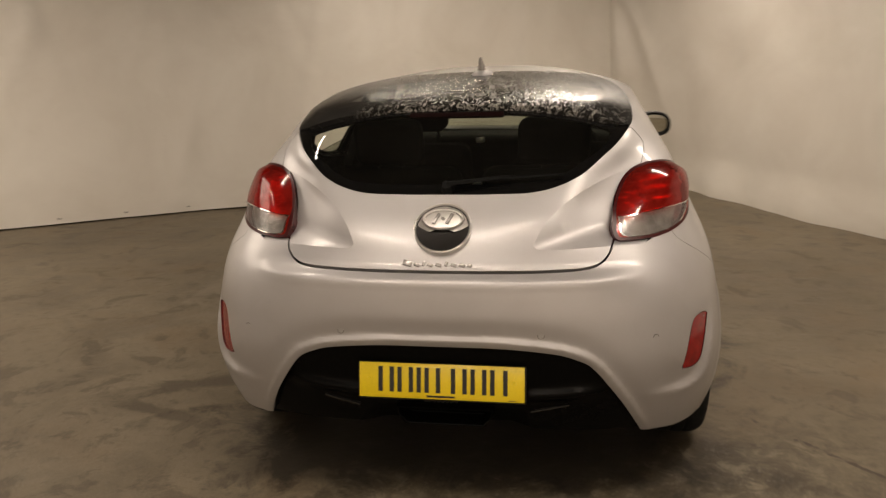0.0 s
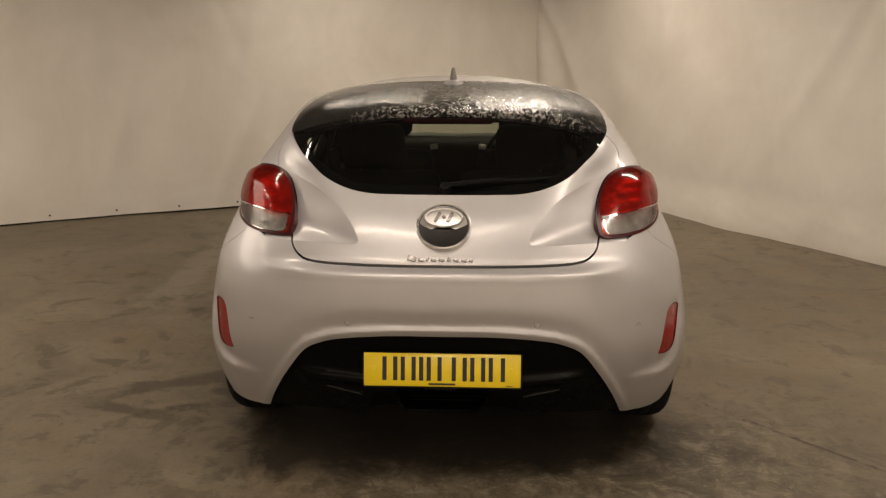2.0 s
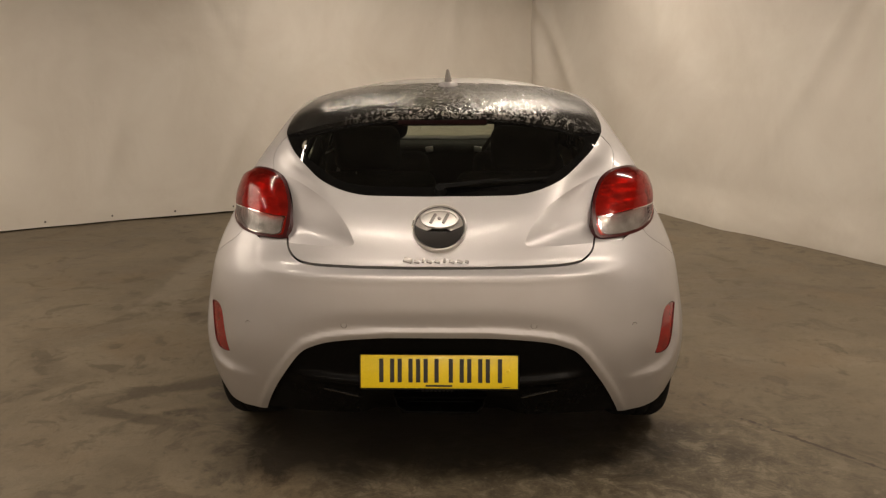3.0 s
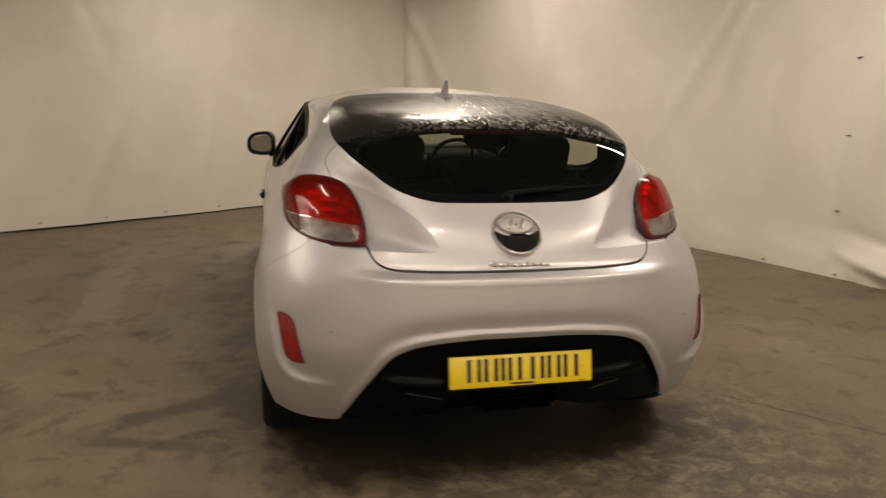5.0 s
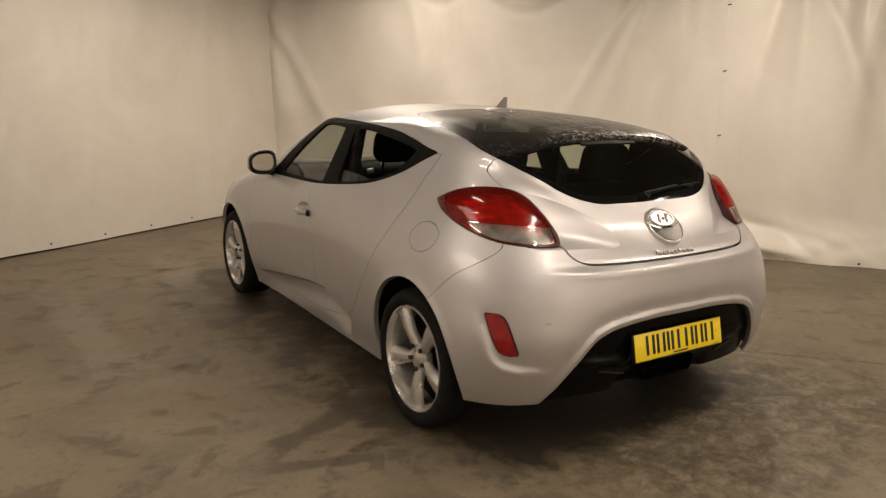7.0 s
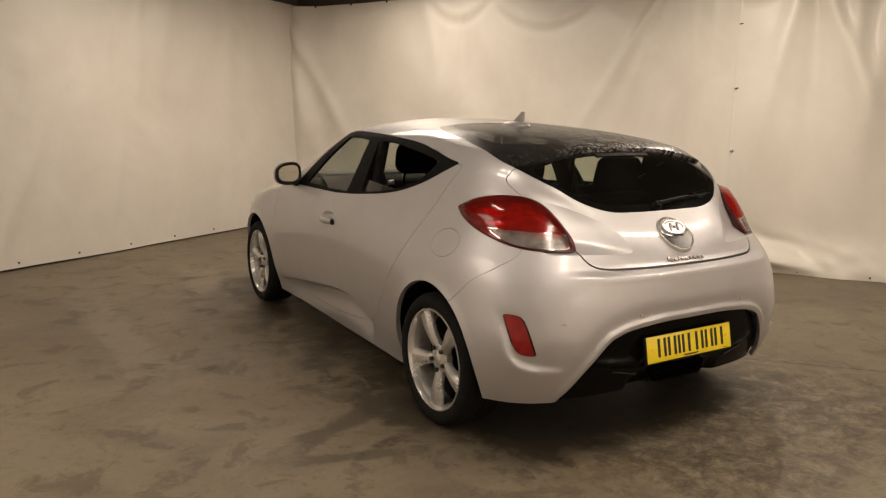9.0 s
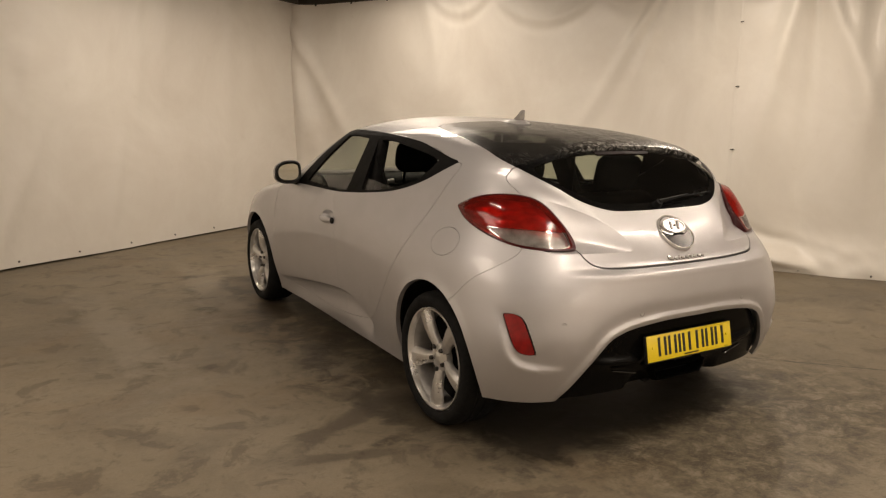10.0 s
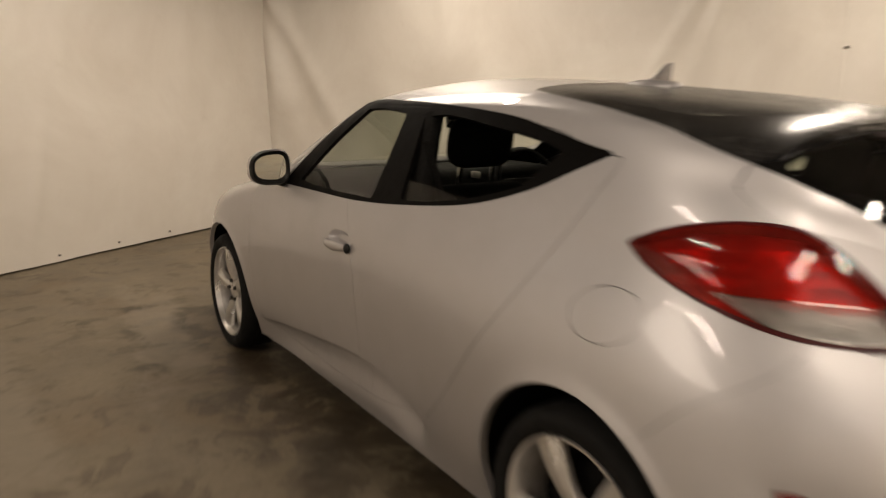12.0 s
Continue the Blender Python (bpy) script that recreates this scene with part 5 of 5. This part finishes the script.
# parking sensors
def on_tail(x, z, push=0.0):
    """A place on the tail's skin and the way out of it."""
    xs, ys = ring(z)
    xs, ys = xs[:170], ys[:170]
    y = float(np.interp(abs(x), xs, ys))
    slope = (float(np.interp(abs(x) + 0.01, xs, ys)) - y) / 0.01
    n = Vector((math.copysign(slope, x), -1, 0)).normalized()
    return Vector((x, y, z)) + n * push, n


for x, z in ((-0.309, 0.617), (0.309, 0.617), (-0.650, 0.594), (0.650, 0.594)):
    p, n = on_tail(x, z, -0.0046 if abs(x) < 0.4 else -0.0006)
    turn = n.to_track_quat("Z", "Y").to_matrix().to_4x4()
    bm = lathe([(0.0, 0.0004), (0.0086, 0.0004), (0.0090, -0.002)], 24, "Z")
    bmesh.ops.transform(bm, matrix=Matrix.Translation(p) @ turn, verts=bm.verts)
    sensor = part("parking_sensor", bm, TAIL_PAINT, car, "small round parking sensor", smooth=20)
    bm = lathe([(0.0088, 0.0002), (0.0108, 0.0002), (0.0110, -0.002)], 24, "Z")
    bmesh.ops.transform(bm, matrix=Matrix.Translation(p) @ turn, verts=bm.verts)
    part("sensor_ring", bm, FIN_GREY, sensor, "grey ring round the sensor", smooth=20)

# aerial fin
bm = bmesh.new()
rows = []
for i in range(11):
    t = i / 10
    z = 1.352 + 0.084 * t
    y0, y1 = 1.256 + 0.012 * (1 - t), 1.44 - 0.140 * t ** 0.60 - 0.014 * t
    y1 = max(y1, y0 + 0.010)
    w = 0.019 * (1 - t) ** 0.8 + 0.0055
    row = [bm.verts.new((w * math.sin(a), (y0 + y1) / 2 - (y1 - y0) / 2 * math.cos(a), z)) for a in np.linspace(0, 2 * math.pi, 20, endpoint=False)]
    rows.append(row)
for a, b in zip(rows, rows[1:]):
    for k in range(20):
        bm.faces.new((a[k], a[(k + 1) % 20], b[(k + 1) % 20], b[k]))
bm.faces.new(rows[-1])
fin = part("aerial_fin", bm, FIN_GREY, car, "grey shark-fin aerial on the roof", smooth=45)
bm = bmesh.new()
bmesh.ops.create_uvsphere(bm, u_segments=28, v_segments=10, radius=1, matrix=Matrix.Translation((0, 1.345, 1.360)) @ Matrix.Diagonal((0.050, 0.125, 0.026, 1)))
part("fin_base", bm, PAINT, fin, "silver aerial base", smooth=60)

# rear wiper
wiper = new("rear_wiper")
wiper.parent = car
tagged(wiper, "black rear wiper")


def on_glass(x, z, push):
    p, n = on_tail(x, z)
    return p + Vector((0, -0.70, 0.70)) * push


p = on_glass(0.0, 1.018, 0.010)
part("pivot", cyl(0.022, 0.016, 0.032, p, pose(0, 0, 0, 45, 0, 0), 24), WIPER_BLACK, wiper, smooth=30)
for name, x0, z0, x1, z1, w, push in (("arm", 0.0, 1.020, 0.20, 1.040, 0.014, 0.026), ("blade", 0.02, 1.030, 0.37, 1.054, 0.009, 0.012)):
    bm, rows = bmesh.new(), []
    for t in np.linspace(0, 1, 10):
        c = on_glass(x0 + (x1 - x0) * t, z0 + (z1 - z0) * t, push)
        k = w * (1 - 0.4 * t) / 2
        rows.append([bm.verts.new(c + Vector(o)) for o in ((0, k, k), (0, -k * 0.7, k * 0.7), (0, -k, -k), (0, k * 0.7, -k * 0.7))])
    for a, b in zip(rows, rows[1:]):
        for j in range(4):
            bm.faces.new((a[j], a[(j + 1) % 4], b[(j + 1) % 4], b[j]))
    bm.faces.new(rows[0])
    bm.faces.new(rows[-1])
    part(name, bm, WIPER_BLACK, wiper, smooth=30)

# door mirrors: a black housing with a silver cap over its outer back
def mirror_row(a, b, y, s, angles, pinch=0.0):
    out = []
    for th in angles:
        c, d = math.cos(th), math.sin(th)
        px = a * math.copysign(abs(c) ** 0.70, c)
        pz = b * math.copysign(abs(d) ** 0.74, d) * (1.0 - 0.13 * c * s) - 0.006 * c * s
        out.append((px, y, pz + pinch))
    return out


for s in (-1, 1):
    mirror = new("door_mirror")
    mirror.parent = car
    tagged(mirror, "black-rimmed door mirror with a silver back")
    at = Matrix.Translation((-0.884 if s < 0 else 0.908, 2.640, 1.024)) @ pose(0, 0, 0, -4, 0, s * 9)
    round_about = np.linspace(0, 2 * math.pi, 40, endpoint=False)
    bm, rows = bmesh.new(), []
    for a, b, y in ((0.062, 0.050, -0.026), (0.071, 0.061, -0.036), (0.073, 0.064, -0.046), (0.077, 0.068, -0.049), (0.083, 0.071, -0.040), (0.088, 0.075, -0.015),
                    (0.087, 0.073, 0.020), (0.078, 0.064, 0.050), (0.056, 0.045, 0.074), (0.022, 0.018, 0.086)):
        rows.append([bm.verts.new(q) for q in mirror_row(a, b, y, s, round_about)])
    for p, q in zip(rows, rows[1:]):
        for k in range(40):
            bm.faces.new((p[k], p[(k + 1) % 40], q[(k + 1) % 40], q[k]))
    bm.faces.new(rows[-1])
    bmesh.ops.transform(bm, matrix=at, verts=bm.verts)
    part("mirror_housing", bm, BLACK_PLASTIC, mirror, "black mirror housing", smooth=60)
    bm = bmesh.new()
    bm.faces.new([bm.verts.new(q) for q in mirror_row(0.067, 0.057, -0.031, s, round_about)])
    bmesh.ops.transform(bm, matrix=at @ pose(0, 0, 0, 5.5, 0, s * 2), verts=bm.verts)
    part("mirror_glass", bm, MIRROR, mirror, "mirror glass")
    bm, rows = bmesh.new(), []
    over = np.linspace(radians(-50 if s > 0 else 75), radians(105 if s > 0 else 230), 22)
    for a, b, y in ((0.087, 0.0745, -0.024), (0.0905, 0.0775, -0.014), (0.0895, 0.0755, 0.020), (0.0805, 0.0665, 0.050), (0.058, 0.047, 0.077), (0.024, 0.020, 0.089)):
        rows.append([bm.verts.new(q) for q in mirror_row(a, b, y, s, over)])
    for p, q in zip(rows, rows[1:]):
        for k in range(21):
            bm.faces.new((p[k], p[k + 1], q[k + 1], q[k]))
    bmesh.ops.transform(bm, matrix=at, verts=bm.verts)
    part("mirror_cap", bm, PAINT, mirror, "silver mirror cap", smooth=60)
    bm = box(0.085, 0.075, 0.036, (s * 0.805, 2.655, 0.968), 0.014, turn=pose(0, 0, 0, 0, s * 20, 0))
    part("mirror_foot", bm, BLACK_PLASTIC, mirror, smooth=40)

# door handle, in a hollow of the front door
bm = bmesh.new()
rows = []
for t in np.linspace(0, 1, 14):
    y = 1.905 + 0.205 * t
    w = 0.019 * math.sin(math.pi * (0.12 + 0.80 * t)) ** 0.6
    off = -0.872 - 0.030 * math.sin(math.pi * min(1, 0.12 + 0.88 * t)) ** 0.55
    rows.append([bm.verts.new((off + 0.010 * (1 - math.cos(a)), y, 0.799 - 0.006 * t + w * math.sin(a))) for a in np.linspace(-math.pi, math.pi, 14, endpoint=False)])
for a, b in zip(rows, rows[1:]):
    for k in range(14):
        bm.faces.new((a[k], a[(k + 1) % 14], b[(k + 1) % 14], b[k]))
bm.faces.new(rows[0])
bm.faces.new(rows[-1])
handle = part("door_handle", bm, PAINT, left_door, "silver pull handle", smooth=60)
# black ball put in for the shade at the hollow's rear end
bm = bmesh.new()
bmesh.ops.create_uvsphere(bm, u_segments=20, v_segments=10, radius=1, matrix=Matrix.Translation((-0.880, 1.903, 0.797)) @ Matrix.Diagonal((0.012, 0.016, 0.019, 1)))
part("handle_shade_ball", bm, BLACK_PLASTIC, left_door, "black ball standing in for shade in the handle's hollow", smooth=60)

# side repeater on the wing
part("wing_badge", box(0.006, 0.070, 0.020, (-0.8615, 3.07, 0.80), 0.003, turn=pose(0, 0, 0, 0, -12, 2)), BRAKE_STEEL, car, "small grey wing badge", smooth=30)

# ---- cabin ----
def cushion(sx, sy, sz, at, turn, bevel, name, parent, label=""):
    return part(name, box(sx, sy, sz, at, bevel, turn=turn, seg=4), CLOTH, parent, label, smooth=50)


for x in (-0.37, 0.37):
    seat = new("front_seat")
    seat.parent = car
    tagged(seat, "black cloth front seat")
    cushion(0.50, 0.50, 0.17, (x, 2.24, 0.46), pose(0, 0, 0, 5, 0, 0), 0.06, "seat_base", seat)
    cushion(0.50, 0.15, 0.54, (x, 1.900, 0.74), pose(0, 0, 0, 16, 0, 0), 0.065, "backrest", seat)
    cushion(0.27, 0.125, 0.185, (x, 1.812, 1.160), pose(0, 0, 0, 12, 0, 0), 0.060, "headrest", seat)
    for dx in (-0.075, 0.075):
        part("headrest_post", cyl(0.010, 0.010, 0.12, (x + dx, 1.835, 1.050), pose(0, 0, 0, 12, 0, 0), 12), CHROME, seat, "chrome headrest post", smooth=40)
for x in (-0.33, 0.33):
    seat = new("rear_seat")
    seat.parent = car
    tagged(seat, "black cloth rear seat")
    cushion(0.56, 0.48, 0.16, (x, 1.32, 0.46), pose(0, 0, 0, 6, 0, 0), 0.06, "seat_base", seat)
    cushion(0.58, 0.14, 0.56, (x, 0.985, 0.74), pose(0, 0, 0, 22, 0, 0), 0.06, "backrest", seat)
    cushion(0.28, 0.10, 0.19, (x, 0.860, 1.110), pose(0, 0, 0, 16, 0, 0), 0.045, "headrest", seat)
    for dx in (-0.05, 0.05):
        part("headrest_post", cyl(0.006, 0.006, 0.08, (x + dx, 0.885, 0.975), pose(0, 0, 0, 16, 0, 0), 12), CHROME, seat, "chrome headrest post", smooth=40)
part("dashboard", box(1.40, 0.46, 0.30, (0, 2.80, 0.825), 0.07, seg=4), LINING, car, "dark grey dashboard", smooth=50)
part("load_floor", box(1.05, 0.62, 0.06, (0, 0.62, 0.66), 0.02), LINING, car, "dark load floor", smooth=30)
part("cabin_floor", box(1.40, 2.0, 0.04, (0, 1.95, 0.33), 0.01), LINING, car, "dark cabin carpet", smooth=30)
bm = bmesh.new()
rows = []
m = Matrix.Translation((0.37, 2.42, 0.90)) @ pose(0, 0, 0, 65, 0, 0)
for a in np.linspace(0, 2 * math.pi, 40, endpoint=False):
    rows.append([bm.verts.new(m @ Vector(((0.185 + 0.014 * math.cos(b)) * math.cos(a), (0.185 + 0.014 * math.cos(b)) * math.sin(a), 0.014 * math.sin(b)))) for b in np.linspace(0, 2 * math.pi, 10, endpoint=False)])
for i in range(40):
    a, b = rows[i], rows[(i + 1) % 40]
    for k in range(10):
        bm.faces.new((a[k], a[(k + 1) % 10], b[(k + 1) % 10], b[k]))
wheel_ob = part("steering_wheel", bm, BLACK_PLASTIC, car, "black steering wheel", smooth=60)
part("steering_boss", box(0.30, 0.07, 0.03, m.translation, 0.012, turn=pose(0, 0, 0, 65, 0, 0)), BLACK_PLASTIC, wheel_ob, smooth=30)
part("cabin_mirror", box(0.23, 0.03, 0.065, (0, 2.43, 1.215), 0.014), BLACK_GLOSS, car, "black interior mirror", smooth=40)
for s in (-1, 1):
    part("seat_belt", box(0.006, 0.045, 0.42, (s * 0.66, 1.62, 0.98), 0.001, turn=pose(0, 0, 0, -10, s * 12, 0)), CLOTH, car, "black seat belt")
    part("pillar_trim", box(0.05, 0.17, 0.40, (s * 0.690, 1.735, 1.08), 0.015, turn=pose(0, 0, 0, -10, s * -17, 0)), LINING, car, "dark grey pillar trim", smooth=40)
    part("dash_trim", box(0.050, 0.02, 0.034, (s * 0.157, 2.575, 0.945), 0.006, turn=pose(0, 0, 0, 0, s * 8, 0)), ALLOY, car, "silver dash trim", smooth=40)

# thin strips added low on the valance to catch the glint of its ridges
for s in (-1, 1):
    bm = box(0.125, 0.012, 0.007, (s * 0.335, 0.072, 0.358), 0.0025, turn=pose(0, 0, 0, 12, s * -11, s * 6))
    part("valance_glint_strip", bm, BLACK_GLOSS, car, "thin gloss black strip added for a glint", smooth=30)
